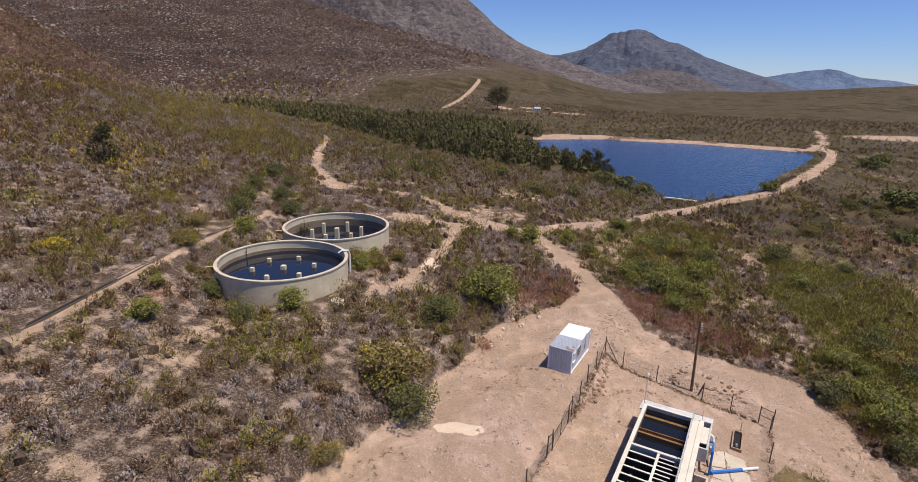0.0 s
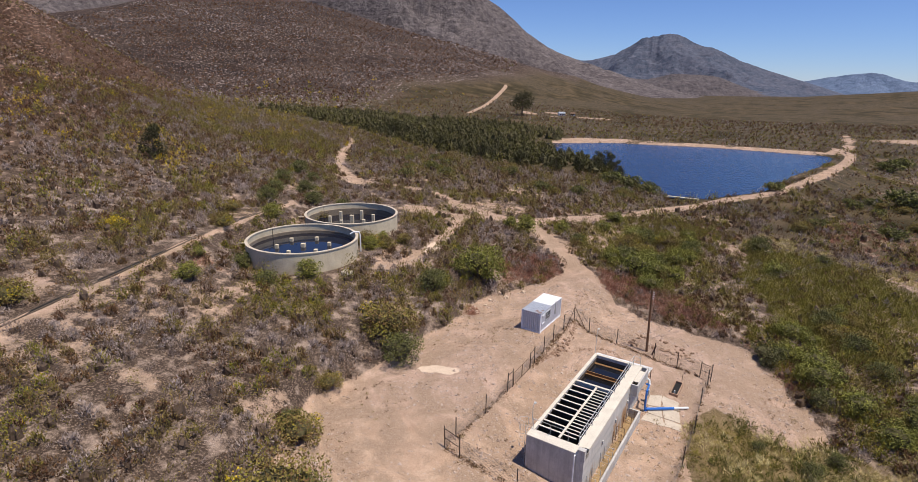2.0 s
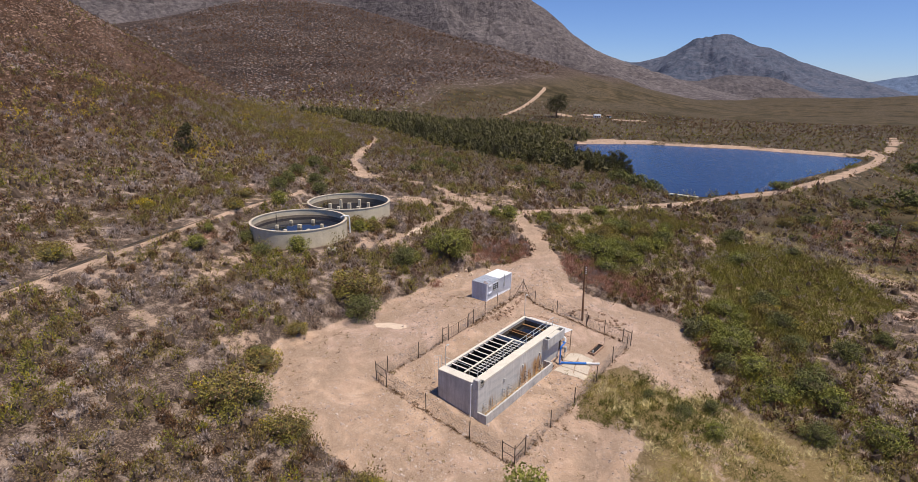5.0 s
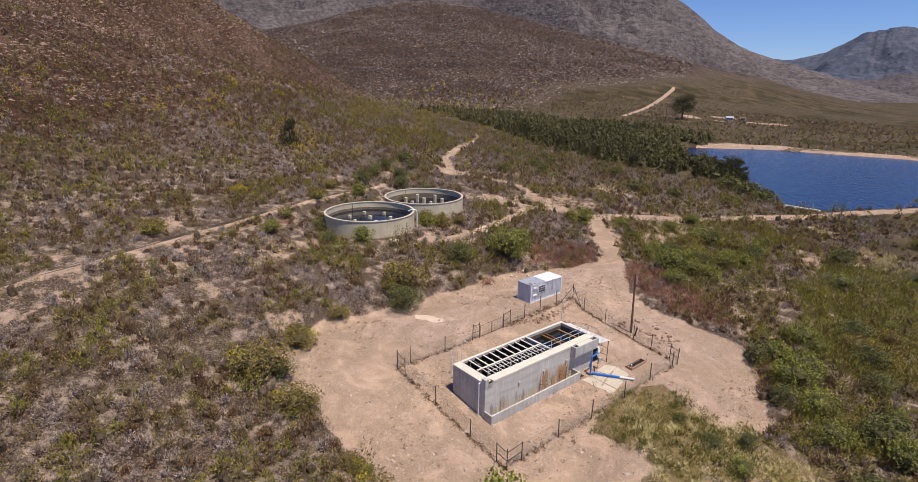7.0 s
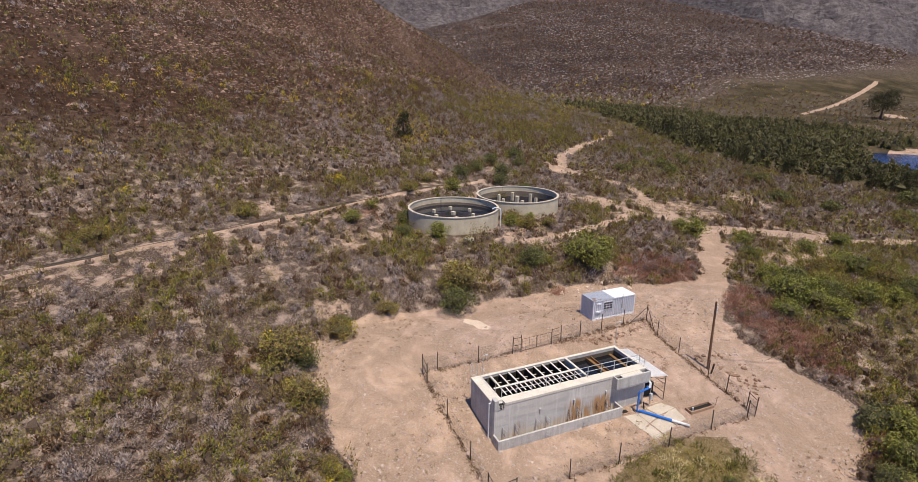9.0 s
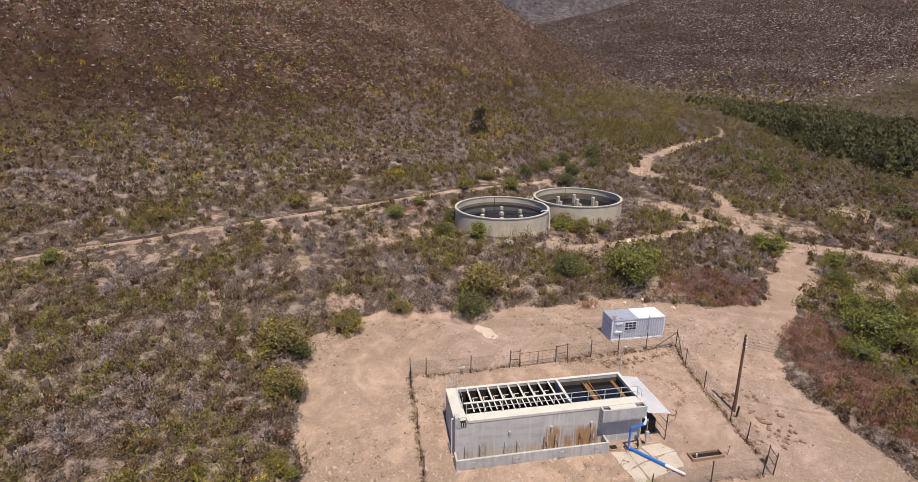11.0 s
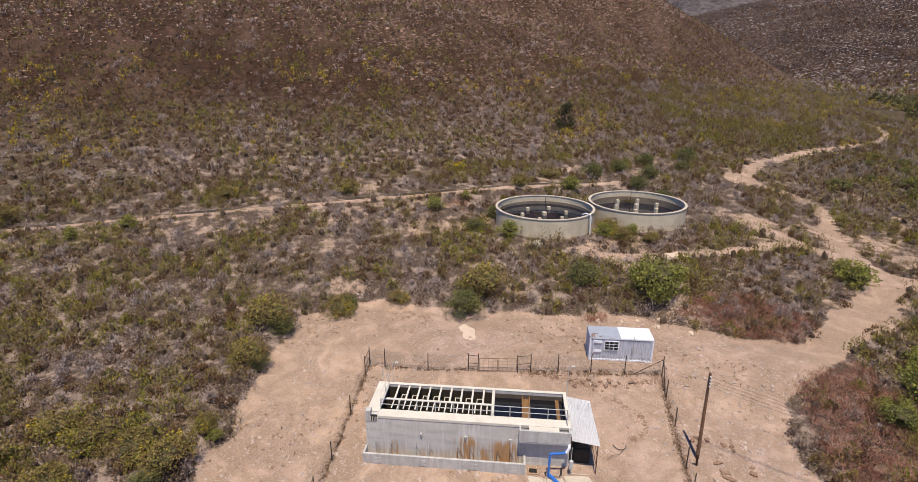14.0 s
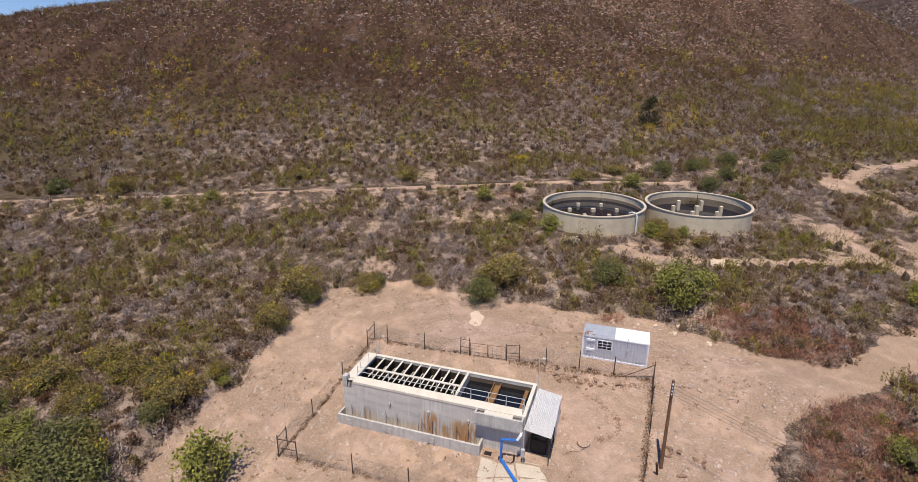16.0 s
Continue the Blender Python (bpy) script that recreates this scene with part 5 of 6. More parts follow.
def slabs():
    """Broken concrete apron: each piece lies on the ground by itself."""
    cells = [((12.9, 5.9), (14.3, 6.1), (14.4, 7.6), (13.2, 7.9)), ((14.4, 6.15), (15.6, 5.9), (16.0, 7.0), (14.5, 7.55)), ((15.7, 5.7), (17.6, 5.6), (18.3, 6.6), (16.1, 6.95)), ((13.25, 8.0), (14.4, 7.7), (14.6, 9.2), (13.5, 9.35)), ((14.5, 7.65), (16.0, 7.1), (16.6, 8.6), (14.75, 9.1)), ((16.15, 7.05), (18.35, 6.7), (18.1, 8.3), (16.7, 8.55))]
    for n, c in enumerate(cells):
        x, y = spot(*c[0])
        bm = B()
        vs = []
        pts = [Vector(p) for p in c]
        edge = []
        for a, b in zip(pts, pts[1:] + pts[:1]):
            for f in (0, 0.33, 0.67):
                p = a.lerp(b, f)
                edge.append(p + Vector((random.uniform(-0.08, 0.08), random.uniform(-0.08, 0.08))) * (f > 0))
        for p in edge:
            wx, wy = spot(*p)
            vs.append(bm.verts.new((p.x, -p.y, float(at(wx, wy).z) - ZB + 0.03 + 0.015 * (n % 3))))
        f = bm.faces.new(vs)
        up = bmesh.ops.extrude_face_region(bm, geom=[f])
        bmesh.ops.translate(bm, verts=[e for e in up["geom"] if isinstance(e, bmesh.types.BMVert)], vec=(0, 0, -0.18))
        bmesh.ops.recalc_face_normals(bm, faces=bm.faces[:])
        s = link_mesh("concrete_slab", bm, M["slab"])
        s.matrix_world = PLANT
        tagged(s, "cracked pale concrete slab lying beside a blue pipe", "slab", "broken slabs")


slabs()


def pit():
    u0, u1, v0, v1 = 19.1, 22.0, 7.1, 7.95
    x, y = spot((u0 + u1) / 2, (v0 + v1) / 2)
    z = at(x, y).z - ZB
    t = thing("brick_pit", "low open brick-walled pit with a steel marker", "pit", PLANT)
    for a, b, c, d in ((u0, u1, v0, v0 + 0.12), (u0, u1, v1 - 0.12, v1), (u0, u0 + 0.12, v0 + 0.12, v1 - 0.12), (u1 - 0.12, u1, v0 + 0.12, v1 - 0.12)):
        part("side_wall", bx(B(), a, b, c, d, z - 0.5, z + 0.28, 0.015), M["brick"], t)
    # shallow bed coloured near-black for the shade of a deeper pit
    part("bed", bx(B(), u0 + 0.12, u1 - 0.12, v0 + 0.12, v1 - 0.12, z - 0.4, z + 0.06), M["dark"], t)
    part("valve", rod(B(), (19.7, -7.5, z), (19.7, -7.5, z + 0.35), 0.07), M["pvc"], t)
    part("marker", rod(B(), (22.4, -7.7, z - 0.2), (22.5, -7.7, z + 0.9), 0.02), M["rusty"], t)
    part("marker", rod(B(), (22.25, -7.7, z + 0.8), (22.7, -7.7, z + 0.9), 0.02), M["rusty"], t)


pit()


def coil():
    x, y = spot(20.5, 2.2)
    p = at(x, y, 0.03)
    bm = B()
    for r in (0.50, 0.55):
        pts = [(r * math.cos(a), r * math.sin(a) * (0.9 + 0.1 * r), 0.02 * math.sin(3 * a)) for a in np.linspace(0, 6.28, 25)]
        pipe(bm, pts, 0.013, 5)
    pipe(bm, [(0.6, -0.1, 0), (0.9, -0.7, 0), (0.8, -1.4, 0), (1.1, -2.0, 0)], 0.013, 5)
    ob = link_mesh("hose_coil", bm, M["black"])
    ob.location = p
    tagged(ob, "black hose coiled loosely on bare earth", "hose")


coil()


# ---- container ----
def container():
    L, W, H = 6.06, 2.42, 2.46
    base = pose(8.46, 46.19, -6.32, 0, 0, 64.2)
    t = thing("shipping_container", "white corrugated steel container converted to an office", "container", base)
    def ribbed(a, b, z0, z1, n, depth, axis):
        """A corrugated side from a to b."""
        bm = B()
        lo, hi = [], []
        a, b = Vector(a), Vector(b)
        side = Vector((0, 1, 0)) if axis == "x" else Vector((1, 0, 0))
        for k in range(4 * n + 1):
            p = a.lerp(b, k / (4 * n)) + side * (depth if k % 4 in (1, 2) else 0)
            lo.append(bm.verts.new((p.x, p.y, z0)))
            hi.append(bm.verts.new((p.x, p.y, z1)))
        for k in range(4 * n):
            bm.faces.new((lo[k], lo[k + 1], hi[k + 1], hi[k]))
        bmesh.ops.solidify(bm, geom=bm.faces[:], thickness=0.01)
        return bm
    part("side_panel", ribbed((0.08, 0.05, 0), (L - 0.08, 0.05, 0), 0.14, H - 0.1, 22, 0.022, "x"), M["white"], t)
    part("side_panel", ribbed((0.08, W - 0.05, 0), (L - 0.08, W - 0.05, 0), 0.14, H - 0.1, 22, -0.022, "x"), M["white"], t)
    part("end_panel", ribbed((0.05, 0.08, 0), (0.05, W - 0.08, 0), 0.14, H - 0.1, 9, 0.04, "y"), M["white"], t)
    part("end_panel", ribbed((L - 0.05, 0.08, 0), (L - 0.05, W - 0.08, 0), 0.14, H - 0.1, 9, -0.04, "y"), M["white"], t)
    part("roof", box(B(), (0.0, 0, H - 0.06), (2.95, W, H), 0.01), M["greyroof"], t, "grey weathered half of the roof")
    part("roof", box(B(), (2.95, 0, H - 0.06), (L, W, H + 0.004), 0.01), M["whiteroof"], t, "freshly white painted half of the roof")
    for n, (x, y, w, d) in enumerate(((0.35, 0.3, 0.55, 0.7), (0.55, 0.75, 0.7, 0.35), (0.2, 0.15, 0.35, 0.3), (1.0, 0.25, 0.35, 0.3))):
        bm = B()
        c = [bm.verts.new((x + w * math.cos(a) * random.uniform(0.35, 0.6), y + d * math.sin(a) * random.uniform(0.35, 0.6), H + 0.0045 + 0.001 * n)) for a in np.linspace(0, 5.6, 9)]
        bm.faces.new(c)
        part("rust_patch", bm, M["rust"], t, "brown rust bloom on the roof")
    for k in range(14):
        part("roof_rib", box(B(), (0.12 + 0.2 * k, 0.06, H), (0.16 + 0.2 * k, W - 0.06, H + 0.012)), M["greyroof"], t)
    for x in (0, L - 0.14):
        for y in (0, W - 0.14):
            part("corner_post", box(B(), (x, y, 0), (x + 0.14, y + 0.14, H), 0.012), M["white"], t)
    for y in (0, W - 0.08):
        part("bottom_rail", box(B(), (0.14, y, 0), (L - 0.14, y + 0.08, 0.15), 0.01), M["white"], t)
        part("top_rail", box(B(), (0.14, y, H - 0.16), (L - 0.14, y + 0.08, H - 0.06), 0.01), M["white"], t)
    for x in (0, L - 0.08):
        part("bottom_rail", box(B(), (x, 0.14, 0), (x + 0.08, W - 0.14, 0.15), 0.01), M["white"], t)
    # barred window
    win = part("window", box(B(), (1.42, -0.012, 1.15), (2.78, 0.05, 2.12), 0.01), M["white"], t)
    for i in range(3):
        for j in range(3):
            part("pane", box(B(), (1.48 + 0.43 * i, -0.018, 1.21 + 0.3 * j), (1.86 + 0.43 * i, -0.006, 1.45 + 0.3 * j)), M["dark"], win, "dark window pane")
    for k in range(7):
        part("bracket", box(B(), (1.45 + 0.2 * k, -0.05, 1.03), (1.53 + 0.2 * k, 0.03, 1.11), 0.01), M["steel"], t)
    for z in (1.95, 0.95):
        vent = part("vent", box(B(), (0.42, -0.03, z - 0.12), (1.18, 0.05, z + 0.14), 0.01), M["white"], t)
        for k in range(5):
            part("slat", box(B(), (0.48 + 0.14 * k, -0.05, z - 0.1), (0.56 + 0.14 * k, -0.03, z - 0.02)), M["steel"], vent)
    # lip of the roof with bolt heads
    for k in range(26):
        part("bolt", box(B(), (0.2 + 0.225 * k, -0.02, H - 0.13), (0.28 + 0.225 * k, 0.0, H - 0.08)), M["steel"], t)
    part("vent_pipe", pipe(B(), [(4.15, -0.05, 1.2), (4.15, -0.05, H + 0.28)], 0.035), M["steel"], t)
    part("junction_box", box(B(), (4.05, -0.1, 1.0), (4.24, 0.0, 1.55), 0.01), M["steel"], t)
    for x in (0.3, 2.2, 4.0, 5.6):
        for y in (0.1, W - 0.4):
            b = link_mesh("footing_block", box(B(), (x - 0.2, y - 0.12, -0.45), (x + 0.25, y + 0.3, 0.0), 0.02), M["rim"])
            b.matrix_world = base
            tagged(b, "pale concrete block under a container", "block", "container footings")


container()


# ---- fence ----
def fence():
    t = thing("fence", "rusty steel post and wire mesh fence round a yard", "fence", Matrix())
    line = [(-2.55, -6.02), (-2.62, -4.54), (-2.6, 0.65), (-2.66, 5.79), (-2.8, 9.41), (-2.8, 10.62), (-1.04, 10.56), (3.88, 10.42), (8.67, 10.45), (14.0, 10.45), (19.3, 10.1), (23.9, 10.04), (24.7, 10.2), (24.97, 9.08), (25.0, 6.62), (25.3, 4.03), (25.6, -0.43), (25.68, -3.9), (25.67, -5.9), (22.2, -5.85), (19.05, -5.83), (15.96, -5.6), (13.36, -5.5), (12.11, -5.4), (8.31, -5.4), (7.33, -5.5), (3.39, -5.6), (-1.0, -5.95)]
    bases = [at(*spot(u, v)) for u, v in line]
    for k, p in enumerate(bases):
        h = 1.95 + random.uniform(-0.08, 0.15)
        lean = Vector((random.uniform(-0.06, 0.06), random.uniform(-0.06, 0.06), h))
        part("post", rod(B(), p - Vector((0, 0, 0.3)), p + lean, 0.045, n=6), M["post"], t)
    n = len(bases)
    for k in range(n):
        a, b = bases[k], bases[(k + 1) % n]
        if k in (23,):
            continue
        for z in (0.35, 1.0, 1.7):
            part("strand", rod(B(), a + Vector((0, 0, z)), b + Vector((0, 0, z)), 0.006, n=3), M["wire"], t)
        d = b - a
        m = max(4, int(d.length / 0.13))
        v, f = [], []
        side = Vector((0, 0, 0.006))
        for s in (1, -1):
            for i in range(-8, m):
                x0, x1 = (i / m, (i + 12) / m) if s > 0 else ((i + 12) / m, i / m)
                z0, z1 = 0.08, 1.68
                lo, hi = min(x0, x1), max(x0, x1)
                c0, c1 = max(lo, 0), min(hi, 1)
                if c1 - c0 < 1e-3:
                    continue
                zz = lambda x: z0 + (z1 - z0) * (x - x0) / (x1 - x0)
                p0, p1 = a + d * c0 + Vector((0, 0, zz(c0))), a + d * c1 + Vector((0, 0, zz(c1)))
                q = len(v)
                v += [p0 - side, p1 - side, p1 + side, p0 + side]
                f.append((q, q + 1, q + 2, q + 3))
        me = bpy.data.meshes.new("wire_mesh")
        me.from_pydata([tuple(p) for p in v], [], f)
        me.materials.append(M["wire"])
        ob = new("wire_mesh", me)
        ob.parent = t
    for k in (0, 4, 5, 12, 24, 22):
        a, b = bases[k], bases[(k + 1) % n]
        for z in (0.9, 1.75):
            part("brace", rod(B(), a + Vector((0, 0, z)), b + Vector((0, 0, z)), 0.03, n=6), M["post"], t)
    nw = bases[18]
    for k in (17, 19):
        e = nw.lerp(bases[k], 0.75)
        part("stay", rod(B(), nw + Vector((0, 0, 1.7)), e, 0.035, n=6), M["rusty"], t)
    g = thing("yard_gate", "double-leaf steel tube gate with wire infill, closed", "gate", Matrix())
    a, b = bases[24], bases[23]
    for s in range(2):
        p, q = a.lerp(b, 0.03 + 0.48 * s), a.lerp(b, 0.49 + 0.48 * s)
        leaf = part("leaf", pipe(B(), [p + Vector((0, 0, 0.15)), p + Vector((0, 0, 1.5)), q + Vector((0, 0, 1.5)), q + Vector((0, 0, 0.15)), p + Vector((0, 0, 0.15))], 0.025, 6), M["rusty"], g)
        for z in (0.55, 0.9, 1.2):
            part("bar", rod(B(), p + Vector((0, 0, z)), q + Vector((0, 0, z)), 0.012, n=5), M["wire"], leaf)
        for f in (0.25, 0.5, 0.75):
            c = p.lerp(q, f)
            part("bar", rod(B(), c + Vector((0, 0, 0.15)), c + Vector((0, 0, 1.5)), 0.01, n=5), M["wire"], leaf)


fence()
fx, fy = [], []
for (u0, v0), (u1, v1), m in (((-2.6, -5.9), (-2.8, 10.6), 230), ((25.67, -5.9), (24.9, 9.5), 190), ((12.5, -5.4), (25.6, -5.9), 190), ((-2.5, -6.0), (8.0, -5.5), 90), ((-2.7, 10.5), (24.0, 10.1), 160)):
    s = rng.uniform(0, 1, m)
    wx, wy = spot(u0 + (u1 - u0) * s + rng.normal(0, 0.14, m), v0 + (v1 - v0) * s + rng.normal(0, 0.14, m))
    fx.append(wx), fy.append(wy)
fx, fy = np.concatenate(fx), np.concatenate(fy)
s = rng.uniform(0.08, 0.26, len(fx))
growth("fence_weeds", [tufts(fx, fy, land(fx, fy) - 0.02, s, s * 0.8, rng.uniform(0.2, 0.42, len(fx)), 16, 0.7, 0.16)], M["shrub"], "dry dark weeds along the foot of a fence", "weeds")


# ---- power line ----
def power_pole(x, y, h, lean, group="power line"):
    p = at(x, y)
    t = thing("utility_pole", "creosoted timber power pole with insulators, slightly leaning", "utility pole", Matrix.Translation(p), group)
    top = Vector((lean[0], lean[1], h))
    part("shaft", rod(B(), (0, 0, -0.5), top, 0.15, 0.10, 12), M["pole"], t)
    for k in range(4):
        c = top * (0.97 - 0.035 * k)
        part("insulator", rod(B(), c + Vector((0.1, -0.06, 0)), c + Vector((0.26, -0.14, 0.0)), 0.045, n=8), M["pvc"], t, "pale insulator")
    part("stay_block", rod(B(), (0.5, -0.5, -0.2), (0.75, -0.85, 1.25), 0.09, n=8), M["rusty"], t)
    return p, top


p1, t1 = power_pole(21.1, 48.4, 7.7, (-0.22, 0.1))
p2, t2 = power_pole(79.7, 94.5, 8.0, (0.1, 0.1))
p3, t3 = power_pole(150.0, 150.0, 8.0, (0.1, 0.1))
for (pa, ta), (pb, tb) in (((p1, t1), (p2, t2)), ((p2, t2), (p3, t3))):
    for k in range(4):
        a, b = pa + ta * (0.97 - 0.035 * k) + Vector((0.2, -0.1, 0)), pb + tb * (0.97 - 0.035 * k) + Vector((0.2, -0.1, 0))
        pts = [a.lerp(b, s) - Vector((0, 0, 5.2 * s * (1 - s))) for s in np.linspace(0, 1, 17)]
        tagged(link_mesh("power_cable", pipe(B(), pts, 0.011, 4), M["cable"]), "thin sagging overhead cable between timber poles", "cable", "overhead cables")


# ---- round tanks ----
def ring_mesh(r0, r1, z0, z1, n=96):
    bm = B()
    loops = []
    for r, z in ((r1, z0), (r1, z1), (r0, z1), (r0, z0)):
        loops.append([bm.verts.new((r * math.cos(2 * math.pi * k / n), r * math.sin(2 * math.pi * k / n), z)) for k in range(n)])
    for a, b in zip(loops, loops[1:] + loops[:1]):
        for k in range(n):
            bm.faces.new((a[k], a[(k + 1) % n], b[(k + 1) % n], b[k]))
    return bm


def tank(x, y, water, col_top, label, spill):
    t = thing("round_tank", label, "water tank", pose(x, y, -3.3))
    part("wall", ring_mesh(7.42, 7.68, -0.6, 2.9), M["tankwall"], t)
    part("coping", ring_mesh(7.36, 7.76, 2.9, 3.02), M["coping"], t, "pale concrete coping")
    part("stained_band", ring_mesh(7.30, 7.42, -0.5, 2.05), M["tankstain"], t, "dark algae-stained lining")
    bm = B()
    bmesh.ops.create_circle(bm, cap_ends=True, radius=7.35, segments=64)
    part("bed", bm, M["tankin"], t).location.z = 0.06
    bm = B()
    bmesh.ops.create_circle(bm, cap_ends=True, radius=7.31, segments=96)
    part("water", bm, M["tankwater"], t, "still dark blue water").location.z = water
    spots = [(0, 0)] + [(3.6 * math.cos(radians(20 + 60 * k)), 3.6 * math.sin(radians(20 + 60 * k))) for k in range(6)]
    for k, (cx, cy) in enumerate(spots):
        s = 0.24 if k else 0.3
        part("column", box(B(), (cx - s, cy - s, 0), (cx + s, cy + s, col_top), 0.03), M["tankwall"], t)
    if spill:
        a = radians(28)
        d = Vector((math.cos(a), math.sin(a), 0))
        part("inlet_pipe", pipe(B(), [d * 6.7 + Vector((0, 0, 2.95)), d * 7.2 + Vector((0, 0, 3.22)), d * 8.0 + Vector((0, 0, 3.15)), d * 8.15 + Vector((0, 0, 2.6)), d * 8.15 + Vector((0, 0, 0.1))], 0.11), M["pvc"], t, "white plastic inlet pipe over the rim")
    a = radians(200)
    d = Vector((math.cos(a), math.sin(a), 0))
    part("supply_pipe", pipe(B(), [d * 7.3 + Vector((0, 0, 2.55)), d * 8.7 + Vector((0, 0, 2.58))], 0.07), M["tankwall"], t)
    a = radians(150)
    d = Vector((math.cos(a), math.sin(a), 0))
    part("level_gauge", rod(B(), d * 7.25 + Vector((0, 0, 1.2)), d * 7.25 + Vector((0, 0, 2.88)), 0.04), M["dark"], t)


tank(*TANKS[0], 1.6, 2.12, "round open concrete water tank, nearly full, with stub columns", True)
tank(*TANKS[1], 0.95, 2.55, "round open concrete water tank, half full, with tall columns", False)


def manhole(x, y):
    t = thing("manhole", "low round concrete manhole with a pale lid in scrub", "manhole", Matrix.Translation(at(x, y)))
    part("shaft", ring_mesh(0.55, 0.75, -0.4, 0.35, 28), M["rim"], t)
    part("lid", rod(B(), (0, 0, 0.33), (0, 0, 0.43), 0.66, n=28), M["slab"], t)


manhole(-16.8, 53.8)


# ---- furrow along the hill foot ----
def furrow():
    pts = [Vector((x, y, 0)) for x, y in FURROW if -58 < y < 79.5]
    fine = []
    for a, b in zip(pts, pts[1:]):
        k = max(1, int((b - a).length / 1.2))
        fine += [a.lerp(b, s / k) for s in range(k)]
    fine.append(pts[-1])
    z = land(np.array([p.x for p in fine]), np.array([p.y for p in fine]))
    z = np.convolve(np.pad(z, 4, mode="edge"), np.ones(9) / 9, mode="valid")
    t = thing("water_furrow", "narrow concrete water furrow along a hillside", "channel", Matrix())
    # dark brown walls and a near-black bed, so it reads as a dark line
    for name, o0, o1, z0, z1, mat in (("wall", -0.30, -0.20, -0.5, 0.10, M["tankin"]), ("wall", 0.20, 0.29, -0.7, 0.06, M["tankin"]), ("bed", -0.20, 0.20, -0.5, 0.0, M["dark"])):
        bm = B()
        prev = None
        for k, p in enumerate(fine):
            d = (fine[min(k + 1, len(fine) - 1)] - fine[max(k - 1, 0)]).normalized()
            s = Vector((d.y, -d.x, 0))
            row = [bm.verts.new(p + s * o + Vector((0, 0, z[k] + q))) for o, q in ((o0, z0), (o1, z0), (o1, z1), (o0, z1))]
            if prev:
                for i in range(4):
                    bm.faces.new((prev[i], prev[(i + 1) % 4], row[(i + 1) % 4], row[i]))
            else:
                bm.faces.new(row)
            prev = row
        bm.faces.new(prev)
        bmesh.ops.recalc_face_normals(bm, faces=bm.faces[:])
        part(name, bm, mat, t)


furrow()


# ---- spillway, far buildings ----
def spillway():
    t = thing("spillway", "low concrete spillway with three dark bays at a dam", "spillway", pose(50.8, 146.6, -9.4, 0, 0, -24))
    part("deck", box(B(), (-4.2, -0.5, 0.15), (4.2, 0.5, 0.32), 0.03), M["tankwall"], t)
    for k in range(4):
        part("pier", box(B(), (-4.2 + 2.66 * k, -0.8, -1.5), (-3.88 + 2.66 * k, 0.8, 0.15), 0.03), M["tankwall"], t)
    # near-black block across the bays stands for the shade under the deck
    part("bay_shade", box(B(), (-4.0, -0.2, -1.6), (4.0, 0.3, -0.2), 0.02), M["dark"], t)


spillway()


def farm_house(x, y, w, d, h, turn, roof, label):
    t = thing("farm_house", label, "house", Matrix.Translation(at(x, y, -0.3)) @ pose(0, 0, 0, 0, 0, turn), "far farm buildings")
    part("wall", box(B(), (-w / 2, -d / 2, 0), (w / 2, d / 2, h), 0.05), M["white"], t)
    bm = B()
    v = [bm.verts.new(p) for p in ((-w / 2 - 0.4, -d / 2 - 0.4, h), (w / 2 + 0.4, -d / 2 - 0.4, h), (w / 2 + 0.4, d / 2 + 0.4, h), (-w / 2 - 0.4, d / 2 + 0.4, h), (-w / 2 - 0.4, 0, h + d * 0.3), (w / 2 + 0.4, 0, h + d * 0.3))]
    for f in ((0, 1, 5, 4), (2, 3, 4, 5), (0, 4, 3), (1, 2, 5), (0, 3, 2, 1)):
        bm.faces.new([v[k] for k in f])
    part("roof", bm, roof, t)
    for s in (-0.3, 0.3):
        part("window", box(B(), (s * w - 0.6, -d / 2 - 0.05, 1.0), (s * w + 0.6, -d / 2 + 0.02, 2.1)), M["dark"], t)
    part("door", box(B(), (-0.5, -d / 2 - 0.06, 0), (0.5, -d / 2 + 0.02, 2.1)), M["timber"], t)


farm_house(38, 540, 6, 4.5, 2.4, 15, M["greyroof"], "small white farm house with a grey roof")
farm_house(50, 552, 4, 3.5, 2.2, -10, M["rust"], "small white shed with a rusty roof")


